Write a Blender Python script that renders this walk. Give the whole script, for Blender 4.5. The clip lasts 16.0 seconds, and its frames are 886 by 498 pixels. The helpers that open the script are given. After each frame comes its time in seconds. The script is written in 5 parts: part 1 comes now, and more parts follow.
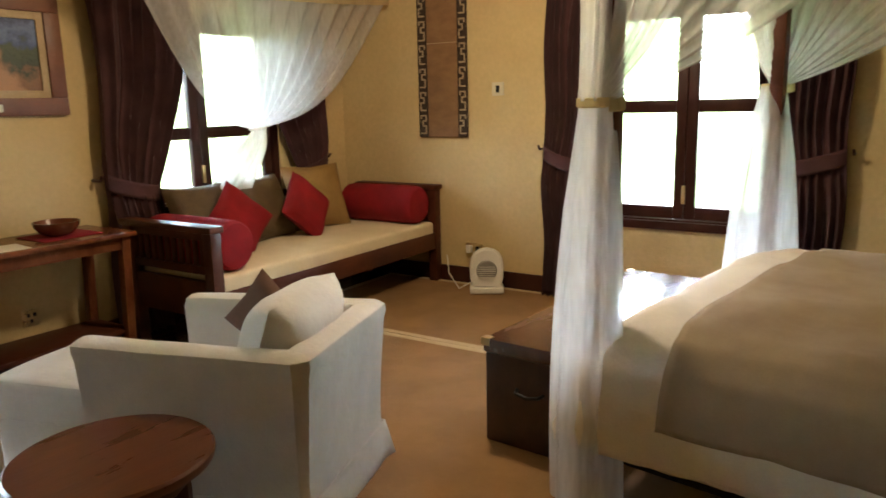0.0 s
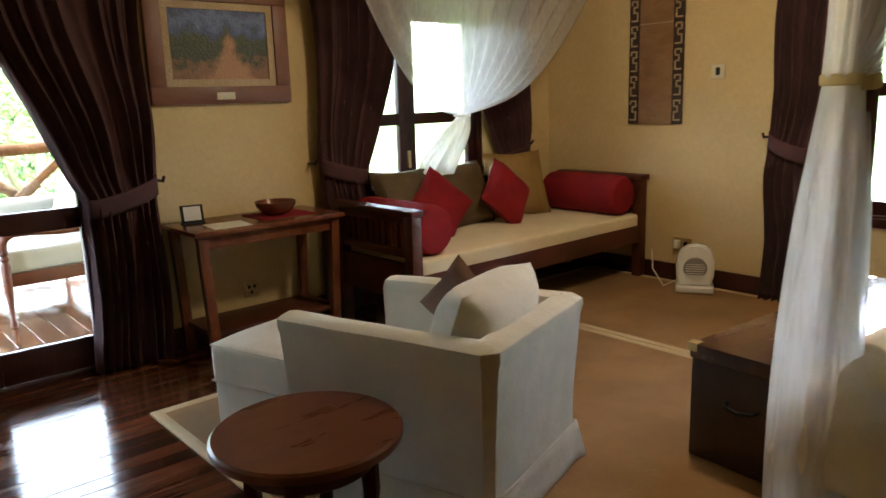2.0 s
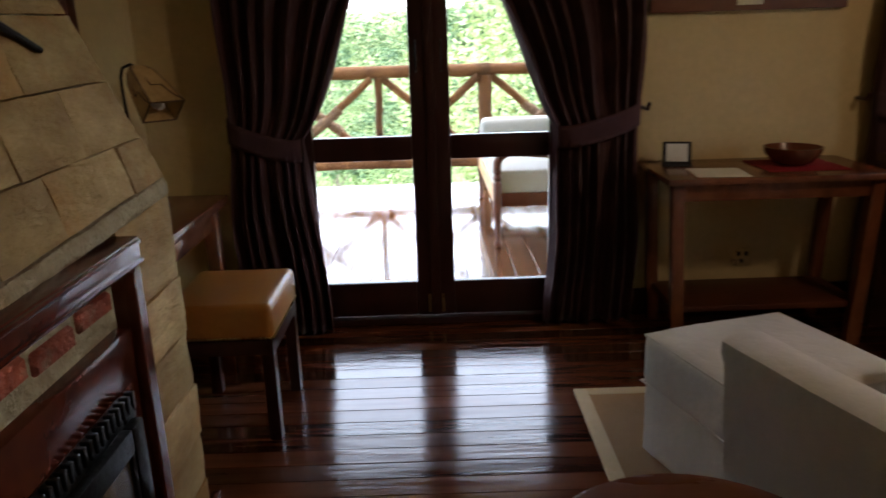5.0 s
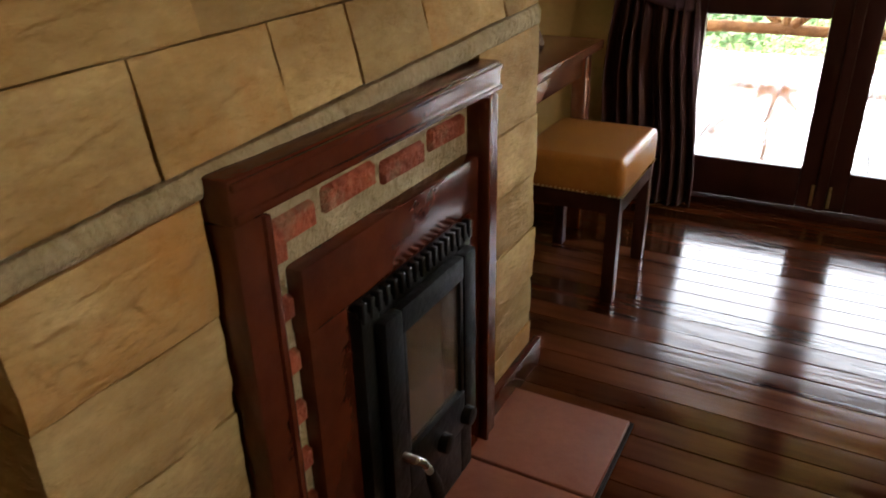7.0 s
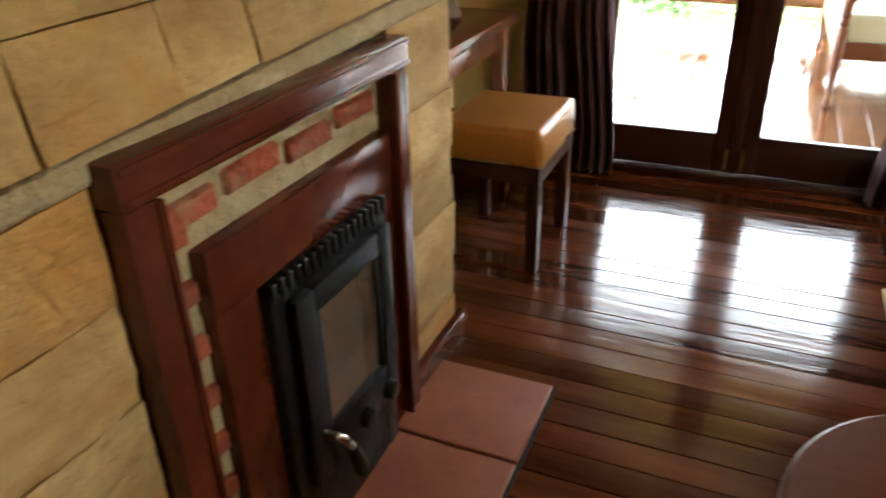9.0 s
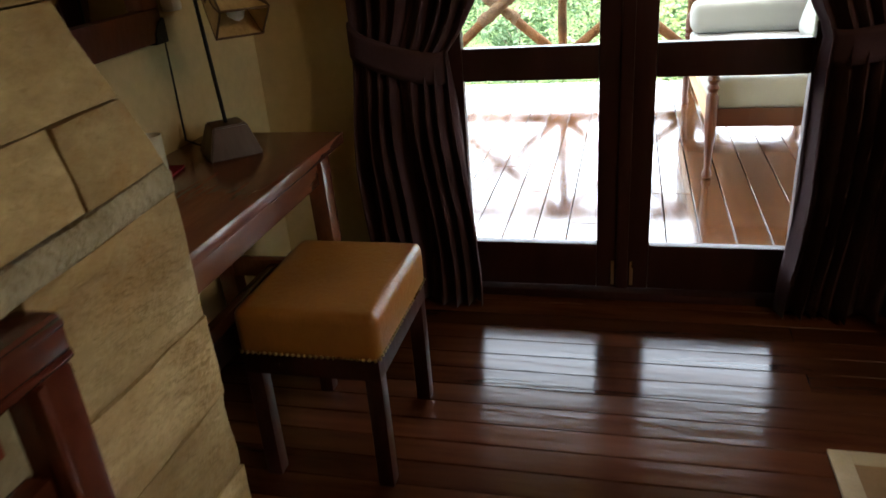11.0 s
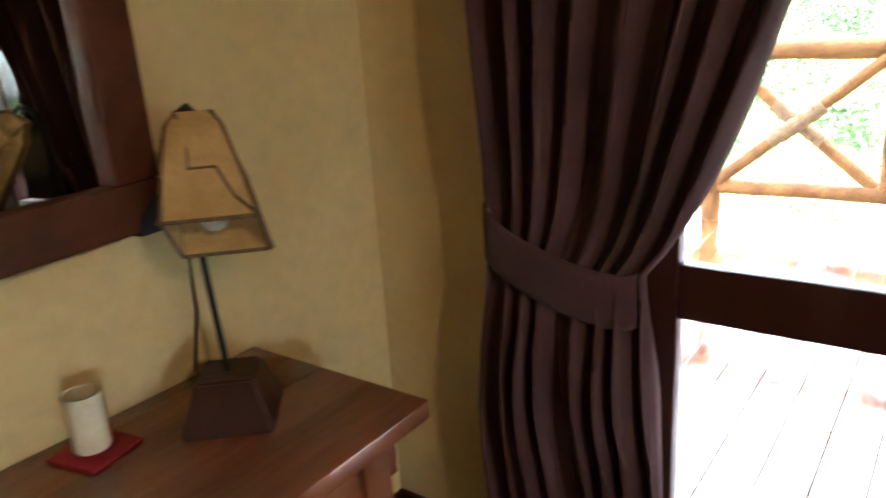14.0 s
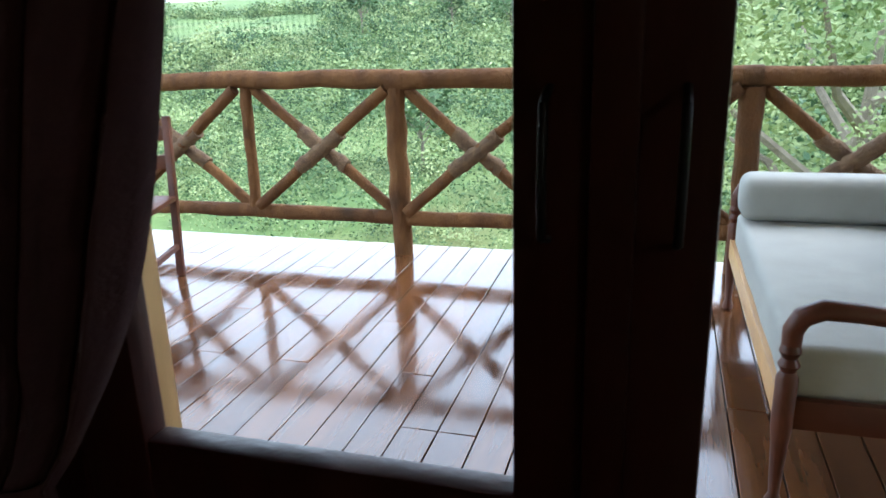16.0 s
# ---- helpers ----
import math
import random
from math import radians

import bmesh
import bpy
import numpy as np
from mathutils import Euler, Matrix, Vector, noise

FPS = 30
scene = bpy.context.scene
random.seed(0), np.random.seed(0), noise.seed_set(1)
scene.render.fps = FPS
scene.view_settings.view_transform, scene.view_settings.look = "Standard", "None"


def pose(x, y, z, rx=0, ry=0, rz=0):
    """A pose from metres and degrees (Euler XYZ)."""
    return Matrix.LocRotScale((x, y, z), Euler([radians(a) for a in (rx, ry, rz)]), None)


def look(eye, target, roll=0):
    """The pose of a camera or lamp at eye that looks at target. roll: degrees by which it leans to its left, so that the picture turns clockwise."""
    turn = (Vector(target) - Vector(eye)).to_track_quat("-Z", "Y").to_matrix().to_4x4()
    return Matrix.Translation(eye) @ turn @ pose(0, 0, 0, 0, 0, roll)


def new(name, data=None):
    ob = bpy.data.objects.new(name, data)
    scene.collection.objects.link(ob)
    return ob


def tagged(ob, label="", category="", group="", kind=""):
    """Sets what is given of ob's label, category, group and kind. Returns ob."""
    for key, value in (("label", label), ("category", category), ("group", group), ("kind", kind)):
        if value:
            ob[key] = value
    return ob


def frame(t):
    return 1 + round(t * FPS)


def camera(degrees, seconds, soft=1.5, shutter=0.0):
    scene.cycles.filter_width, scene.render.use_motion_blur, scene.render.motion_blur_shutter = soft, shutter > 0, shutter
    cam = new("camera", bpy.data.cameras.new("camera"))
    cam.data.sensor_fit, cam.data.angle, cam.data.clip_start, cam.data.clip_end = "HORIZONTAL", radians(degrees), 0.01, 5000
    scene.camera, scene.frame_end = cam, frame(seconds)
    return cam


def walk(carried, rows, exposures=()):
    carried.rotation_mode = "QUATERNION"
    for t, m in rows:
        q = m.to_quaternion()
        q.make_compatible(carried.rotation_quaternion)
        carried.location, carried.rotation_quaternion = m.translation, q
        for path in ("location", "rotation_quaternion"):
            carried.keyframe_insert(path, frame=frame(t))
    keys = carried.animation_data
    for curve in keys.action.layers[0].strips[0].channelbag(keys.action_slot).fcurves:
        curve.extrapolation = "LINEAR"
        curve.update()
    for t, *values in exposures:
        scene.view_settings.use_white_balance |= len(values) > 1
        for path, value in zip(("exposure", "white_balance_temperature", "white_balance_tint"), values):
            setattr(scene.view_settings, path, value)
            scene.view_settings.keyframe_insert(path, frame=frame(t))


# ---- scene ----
cam = camera(62.3, 16.0, shutter=0.4)
PATH = [
    (0, (-0.614, -4.078, 1.395), (1.03, -3.009, 1.004), -1.3),
    (0.5, (-0.612, -4.065, 1.391), (0.96, -2.88, 1.036), -1.2),
    (1, (-0.617, -4.052, 1.393), (0.862, -2.753, 1.037), -1.4),
    (1.5, (-0.589, -4.055, 1.38), (0.781, -2.643, 1.019), -1.5),
    (2, (-0.521, -4.003, 1.371), (0.769, -2.529, 0.966), -1.8),
    (2.5, (-0.434, -3.885, 1.364), (0.748, -2.324, 0.956), -2.5),
    (3, (-0.364, -3.758, 1.335), (0.592, -2.058, 0.889), -3.7),
    (3.2, (-0.311, -3.705, 1.32), (0.521, -1.946, 0.856), -3.8),
    (5.3, (0.037, -3.184, 1.278), (-0.159, -1.275, 0.713), -1.7),
    (5.5, (0.02, -3.124, 1.264), (-0.334, -1.246, 0.672), -1.8),
    (6, (-0.013, -3.095, 1.266), (-0.694, -1.333, 0.609), -2.0),
    (6.5, (-0.016, -3.107, 1.244), (-0.816, -1.437, 0.488), -1.3),
    (7, (0.002, -3.133, 1.211), (-0.876, -1.557, 0.347), -1.3),
    (7.5, (0.001, -3.143, 1.201), (-0.946, -1.641, 0.281), -1.1),
    (8, (0.009, -3.155, 1.199), (-0.939, -1.663, 0.263), -1.4),
    (8.5, (0.012, -3.15, 1.204), (-0.896, -1.644, 0.251), -1.9),
    (9, (0.052, -3.117, 1.216), (-0.669, -1.499, 0.286), -1.4),
    (9.2, (0.082, -3.106, 1.221), (-0.557, -1.443, 0.312), -1.4),
    (11.3, (-0.046, -2.241, 1.295), (-0.522, -0.482, 0.471), -4.6),
    (11.5, (-0.087, -2.158, 1.298), (-0.66, -0.421, 0.488), -5.8),
    (12, (-0.121, -1.985, 1.303), (-0.978, -0.36, 0.513), -6.5),
    (12.5, (-0.089, -1.779, 1.333), (-1.196, -0.314, 0.541), -6.5),
    (13, (-0.099, -1.639, 1.338), (-1.263, -0.169, 0.643), -4.9),
    (13.5, (-0.155, -1.454, 1.359), (-1.353, 0.036, 0.771), -4.3),
    (14, (-0.12, -1.26, 1.344), (-1.261, 0.269, 0.74), -3.8),
    (14.5, (-0.042, -1.045, 1.336), (-0.999, 0.598, 0.717), -2.6),
    (15, (-0.013, -0.873, 1.333), (-0.7, 0.896, 0.701), -2.4),
    (15.5, (-0.018, -0.712, 1.339), (-0.564, 1.106, 0.71), -2.5),
    (16, (0.037, -0.625, 1.351), (-0.517, 1.202, 0.756), -1.8),
]
# ---------------------------------------------------------------- light
EXPOSURE = [(0, 5.0, 6400, 14), (1.5, 4.6, 6300, 13), (3, 4.55, 6100, 13), (5.5, 3.4, 6350, 24), (6.0, 3.4, 6450, 25), (6.5, 3.95, 6900, 23), (7.0, 4.4, 7200, 21), (7.6, 4.85, 7300, 20), (9.0, 5.0, 7100, 15), (11.5, 3.5, 6600, 16),
            (12.0, 3.55, 6500, 15), (12.5, 4.15, 6500, 15), (13.5, 5.2, 6500, 16), (14.0, 5.2, 6350, 16), (14.5, 3.85, 6150, 15), (15.0, 2.65, 5900, 10), (15.4, 2.3, 5850, 13), (16, 2.25, 5850, 14)]
walk(cam, [(t, look(eye, target, roll)) for t, eye, target, roll in PATH], EXPOSURE)
world = bpy.data.worlds.new("overcast")
scene.world = world
world.use_nodes = True
wn = world.node_tree.nodes
sky = wn.new("ShaderNodeTexSky")
sky.sky_type, sky.sun_disc, sky.sun_elevation, sky.sun_rotation = "NISHITA", False, radians(48), radians(60)
sky.air_density, sky.dust_density, sky.ozone_density = 1.0, 1.5, 2.0
wn["Background"].inputs["Strength"].default_value = 0.15
cloud = wn.new("ShaderNodeMix")
cloud.data_type = "RGBA"
cloud.inputs[0].default_value, cloud.inputs[7].default_value = 0.6, (7.2, 8.0, 8.6, 1)
world.node_tree.links.new(sky.outputs[0], cloud.inputs[6])
world.node_tree.links.new(cloud.outputs[2], wn["Background"].inputs["Color"])
sun_data = bpy.data.lights.new("sun", "SUN")
sun_data.energy, sun_data.angle, sun_data.color = 0.6, radians(40), (1.0, 0.98, 0.95)
sun = new("sun", sun_data)
sun.matrix_world = look((20, 12, 26), (0, 0, 0))
# unseen warm fill lamp over the sitting corner, added to lift the dark room
fill_data = bpy.data.lights.new("fill_light", "POINT")
fill_data.energy, fill_data.color, fill_data.shadow_soft_size = 2.5, (1.0, 0.78, 0.50), 0.12
fill_light = new("fill_light", fill_data)
fill_light.location = (2.3, -2.3, 2.42)

# ---------------------------------------------------------------- materials
def nodes_of(name):
    m = bpy.data.materials.new(name)
    m.use_nodes = True
    return m, m.node_tree.nodes, m.node_tree.links, m.node_tree.nodes["Principled BSDF"]


def mixed(n, l, fac, a, b):
    mx = n.new("ShaderNodeMix")
    mx.data_type = "RGBA"
    l.new(fac, mx.inputs[0])
    for sock, v in ((mx.inputs[6], a), (mx.inputs[7], b)):
        if isinstance(v, tuple):
            sock.default_value = (*v, 1)
        else:
            l.new(v, sock)
    return mx.outputs[2]


def noisy(n, l, scale, detail=4, stretch=(1, 1, 1), rough=0.6, low=0.35, high=0.65, shift=True):
    tc, mp, nz, rp = n.new("ShaderNodeTexCoord"), n.new("ShaderNodeMapping"), n.new("ShaderNodeTexNoise"), n.new("ShaderNodeMapRange")
    mp.inputs["Scale"].default_value = stretch
    l.new(tc.outputs["Object"], mp.inputs[0])
    if shift:
        inf, mul = n.new("ShaderNodeObjectInfo"), n.new("ShaderNodeMath")
        mul.operation = "MULTIPLY"
        mul.inputs[1].default_value = 37.0
        l.new(inf.outputs["Random"], mul.inputs[0])
        l.new(mul.outputs[0], mp.inputs["Location"])
    l.new(mp.outputs[0], nz.inputs["Vector"])
    nz.inputs["Scale"].default_value, nz.inputs["Detail"].default_value, nz.inputs["Roughness"].default_value = scale, detail, rough
    rp.inputs[1].default_value, rp.inputs[2].default_value = low, high
    l.new(nz.outputs[0], rp.inputs[0])
    return rp.outputs[0]


def surface(name, dark, light, scale=8, fine=90, rough=0.7, bump=0.15, stretch=(1, 1, 1), metal=0.0, vary=0.0, stain=None, coat=0.0, rough2=None, sheen=0.0, bump_scale=None, spec=0.5):
    """A grained surface: two scales of variation, relief, and tone by piece."""
    m, n, l, p = nodes_of(name)
    big = noisy(n, l, scale, 5, stretch)
    col = mixed(n, l, big, dark, light)
    small = noisy(n, l, fine, 3, stretch)
    mid = tuple((a + b) * 0.5 * 0.78 for a, b in zip(dark, light))
    fac = n.new("ShaderNodeMath")
    fac.operation = "MULTIPLY"
    fac.inputs[1].default_value = 0.35
    l.new(small, fac.inputs[0])
    col = mixed(n, l, fac.outputs[0], col, mid)
    if stain:
        spots = noisy(n, l, scale * 0.37, 6, (1, 1, 1), 0.7, 0.52, 0.72)
        col = mixed(n, l, spots, col, stain)
    if vary:
        inf, rng, hsv = n.new("ShaderNodeObjectInfo"), n.new("ShaderNodeMapRange"), n.new("ShaderNodeHueSaturation")
        rng.inputs[3].default_value, rng.inputs[4].default_value = 1 - vary, 1 + vary
        l.new(inf.outputs["Random"], rng.inputs[0])
        l.new(rng.outputs[0], hsv.inputs["Value"])
        l.new(col, hsv.inputs["Color"])
        col = hsv.outputs[0]
    l.new(col, p.inputs["Base Color"])
    p.inputs["Metallic"].default_value, p.inputs["Coat Weight"].default_value = metal, coat
    p.inputs["Coat Roughness"].default_value = 0.08
    p.inputs["Sheen Weight"].default_value = sheen
    p.inputs["Specular IOR Level"].default_value = spec
    rr = n.new("ShaderNodeMapRange")
    rr.inputs[3].default_value, rr.inputs[4].default_value = rough, rough2 if rough2 is not None else min(1, rough + 0.15)
    l.new(big, rr.inputs[0])
    l.new(rr.outputs[0], p.inputs["Roughness"])
    bp = n.new("ShaderNodeBump")
    bp.inputs["Strength"].default_value, bp.inputs["Distance"].default_value = bump, 0.01
    l.new(noisy(n, l, bump_scale or fine * 0.6, 4, stretch), bp.inputs["Height"])
    l.new(bp.outputs[0], p.inputs["Normal"])
    return m


def sheer(name, colour, clear):
    m, n, l, p = nodes_of(name)
    n.remove(p)
    d, t, tr, a, b = (n.new("ShaderNode" + k) for k in ("BsdfDiffuse", "BsdfTranslucent", "BsdfTransparent", "MixShader", "MixShader"))
    d.inputs[0].default_value = t.inputs[0].default_value = (*colour, 1)
    a.inputs[0].default_value = 0.7
    l.new(d.outputs[0], a.inputs[1]), l.new(t.outputs[0], a.inputs[2])
    weave = noisy(n, l, 60, 2, (1, 1, 0.1), 0.5, 0.3, 0.7)
    rng = n.new("ShaderNodeMapRange")
    rng.inputs[3].default_value, rng.inputs[4].default_value = clear + 0.05, clear - 0.05
    l.new(weave, rng.inputs[0]), l.new(rng.outputs[0], b.inputs[0])
    l.new(a.outputs[0], b.inputs[1]), l.new(tr.outputs[0], b.inputs[2])
    l.new(b.outputs[0], n["Material Output"].inputs[0])
    return m


def glass_pane(name):
    m, n, l, p = nodes_of(name)
    n.remove(p)
    g, t, mx, f = (n.new("ShaderNode" + k) for k in ("BsdfGlossy", "BsdfTransparent", "MixShader", "Fresnel"))
    g.inputs["Roughness"].default_value = 0.02
    t.inputs[0].default_value = (0.95, 0.97, 0.96, 1)
    f.inputs[0].default_value = 1.3
    l.new(f.outputs[0], mx.inputs[0]), l.new(t.outputs[0], mx.inputs[1]), l.new(g.outputs[0], mx.inputs[2])
    l.new(mx.outputs[0], n["Material Output"].inputs[0])
    return m


PLASTER = surface("cream_plaster", (0.58, 0.44, 0.215), (0.65, 0.51, 0.265), 1.3, 30, 0.75, 0.12)
CEIL = surface("ceiling_white", (0.50, 0.43, 0.30), (0.55, 0.48, 0.34), 2, 40, 0.8, 0.05)
FLOORWOOD = surface("red_stained_boards", (0.055, 0.014, 0.006), (0.135, 0.042, 0.017), 5, 40, 0.08, 0.05, (0.25, 2.2, 1), vary=0.35, rough2=0.22, bump_scale=14, spec=0.32)
GAP = surface("dark_joint", (0.012, 0.008, 0.006), (0.02, 0.014, 0.01), 8, 60, 0.9, 0.1)
DARKWOOD = surface("dark_red_varnish", (0.026, 0.006, 0.004), (0.055, 0.015, 0.010), 6, 60, 0.28, 0.06, (1, 1, 0.2), rough2=0.42, spec=0.35)
SURROUND = surface("mahogany_varnish", (0.062, 0.012, 0.006), (0.115, 0.025, 0.011), 16, 70, 0.18, 0.05, (1, 0.35, 0.35), rough2=0.24, coat=0.12, spec=0.45)
DESKWOOD = surface("desk_wood", (0.105, 0.030, 0.012), (0.21, 0.068, 0.028), 5, 60, 0.17, 0.03, (2.4, 0.3, 1), rough2=0.22)
DAYWOOD = surface("daybed_wood", (0.050, 0.013, 0.006), (0.115, 0.034, 0.015), 5, 60, 0.36, 0.06, (0.4, 1, 1), rough2=0.5, spec=0.3)
TRUNKWOOD = surface("trunk_wood", (0.024, 0.008, 0.004), (0.062, 0.022, 0.010), 5, 60, 0.35, 0.1, (0.5, 1.6, 1))
LIDWOOD = surface("trunk_lid_varnish", (0.05, 0.017, 0.009), (0.11, 0.042, 0.02), 5, 60, 0.2, 0.03, (0.5, 1.6, 1), rough2=0.3, coat=0.4)
HONEY = surface("honey_wood", (0.42, 0.22, 0.08), (0.58, 0.34, 0.14), 5, 60, 0.4, 0.08, (1, 1, 0.15))
DECKWOOD = surface("wet_deck_boards", (0.06, 0.022, 0.008), (0.155, 0.060, 0.021), 4, 50, 0.06, 0.06, (2.2, 0.2, 1), vary=0.3, rough2=0.2, coat=0.6, bump_scale=9)
LOG = surface("peeled_log", (0.085, 0.033, 0.011), (0.19, 0.088, 0.032), 7, 60, 0.75, 0.6, (1, 1, 0.5), stain=(0.045, 0.022, 0.01), spec=0.2)
ROPE = surface("rope_binding", (0.10, 0.055, 0.03), (0.20, 0.12, 0.06), 20, 120, 0.9, 0.6)
CURTAIN = surface("aubergine_cloth", (0.060, 0.026, 0.028), (0.092, 0.042, 0.044), 6, 200, 0.85, 0.1, sheen=0.08, spec=0.2)
STONE = surface("yellow_sandstone", (0.29, 0.17, 0.058), (0.52, 0.375, 0.18), 5, 60, 0.8, 0.5, (1, 0.7, 1.8), vary=0.17, stain=(0.42, 0.21, 0.06), bump_scale=14, spec=0.3)
MORTAR = surface("grey_mortar", (0.29, 0.225, 0.125), (0.43, 0.35, 0.215), 12, 80, 0.95, 0.6)
BRICK = surface("worn_red_brick", (0.26, 0.055, 0.025), (0.42, 0.10, 0.045), 14, 70, 0.9, 0.7, vary=0.2, stain=(0.26, 0.19, 0.11))
TILE = surface("terracotta_tile", (0.24, 0.075, 0.042), (0.32, 0.108, 0.06), 5, 60, 0.32, 0.06, vary=0.08, rough2=0.45)
IRON = surface("black_iron", (0.004, 0.005, 0.005), (0.009, 0.010, 0.010), 20, 120, 0.38, 0.1, spec=0.3)
BLACK = surface("black_leather", (0.010, 0.009, 0.009), (0.02, 0.018, 0.018), 20, 120, 0.5, 0.2, spec=0.2)
BRASS = surface("polished_brass", (0.55, 0.42, 0.20), (0.66, 0.52, 0.28), 15, 90, 0.25, 0.04, metal=0.9)
CHROME = surface("steel", (0.6, 0.58, 0.55), (0.7, 0.68, 0.65), 15, 90, 0.22, 0.03, metal=1.0)
CARPET = surface("tan_sisal", (0.26, 0.145, 0.055), (0.36, 0.205, 0.082), 3, 160, 0.95, 0.5, bump_scale=220)
CARPETEDGE = surface("cream_binding", (0.50, 0.37, 0.20), (0.58, 0.44, 0.26), 6, 160, 0.95, 0.4)
COTTON = surface("off_white_cotton", (0.54, 0.50, 0.42), (0.64, 0.60, 0.51), 4, 220, 0.9, 0.25, sheen=0.2, bump_scale=9)
LINEN = surface("white_linen", (0.74, 0.70, 0.62), (0.82, 0.78, 0.70), 5, 200, 0.9, 0.25, bump_scale=7)
SOFACLOTH = surface("weathered_white_canvas", (0.29, 0.29, 0.265), (0.38, 0.38, 0.35), 3, 160, 0.9, 0.25, bump_scale=7)
CREAM = surface("cream_sheet", (0.66, 0.56, 0.38), (0.74, 0.64, 0.46), 4, 200, 0.9, 0.2, bump_scale=8)
THROW = surface("sand_wool", (0.30, 0.22, 0.13), (0.38, 0.295, 0.19), 4, 240, 0.95, 0.10, bump_scale=320)
RED = surface("crimson_cloth", (0.19, 0.006, 0.010), (0.28, 0.012, 0.017), 6, 220, 0.75, 0.15, spec=0.25)
OLIVE = surface("bronze_silk", (0.07, 0.046, 0.019), (0.14, 0.095, 0.04), 7, 200, 0.45, 0.3)
GOLD = surface("ochre_silk", (0.24, 0.145, 0.04), (0.34, 0.21, 0.065), 7, 200, 0.45, 0.15)
BROWNCLOTH = surface("brown_cloth", (0.09, 0.042, 0.024), (0.14, 0.07, 0.04), 7, 200, 0.8, 0.15)
LEATHER = surface("tan_leather", (0.34, 0.125, 0.019), (0.46, 0.185, 0.034), 5, 120, 0.28, 0.12, rough2=0.4)
PLASTIC = surface("white_plastic", (0.72, 0.70, 0.64), (0.76, 0.74, 0.68), 5, 100, 0.4, 0.02)
PAPER = surface("paper", (0.78, 0.76, 0.70), (0.82, 0.80, 0.74), 5, 100, 0.8, 0.03)
GREYP = surface("grey_grille", (0.22, 0.21, 0.19), (0.28, 0.27, 0.25), 9, 100, 0.6, 0.1)
BARK = surface("bark_paper", (0.44, 0.26, 0.09), (0.60, 0.39, 0.16), 9, 60, 0.8, 0.35)
BARKCLOTH = surface("bark_cloth", (0.22, 0.12, 0.055), (0.30, 0.17, 0.08), 9, 90, 0.9, 0.4, (1, 0.4, 2))
ESPRESSO = surface("espresso_dye", (0.035, 0.022, 0.014), (0.06, 0.038, 0.024), 12, 90, 0.9, 0.3)
SANDDYE = surface("sand_dye", (0.44, 0.33, 0.20), (0.52, 0.40, 0.26), 12, 90, 0.9, 0.3)
CERAMIC = surface("cream_ceramic", (0.60, 0.54, 0.38), (0.68, 0.62, 0.46), 8, 90, 0.3, 0.03)
TABLEWOOD = surface("round_table_wood", (0.095, 0.027, 0.010), (0.145, 0.045, 0.016), 5, 60, 0.27, 0.03, (0.4, 2, 1), rough2=0.31)
FRAMEWOOD = surface("tan_frame_wood", (0.125, 0.040, 0.015), (0.20, 0.068, 0.027), 6, 60, 0.4, 0.06, (0.5, 1, 1))


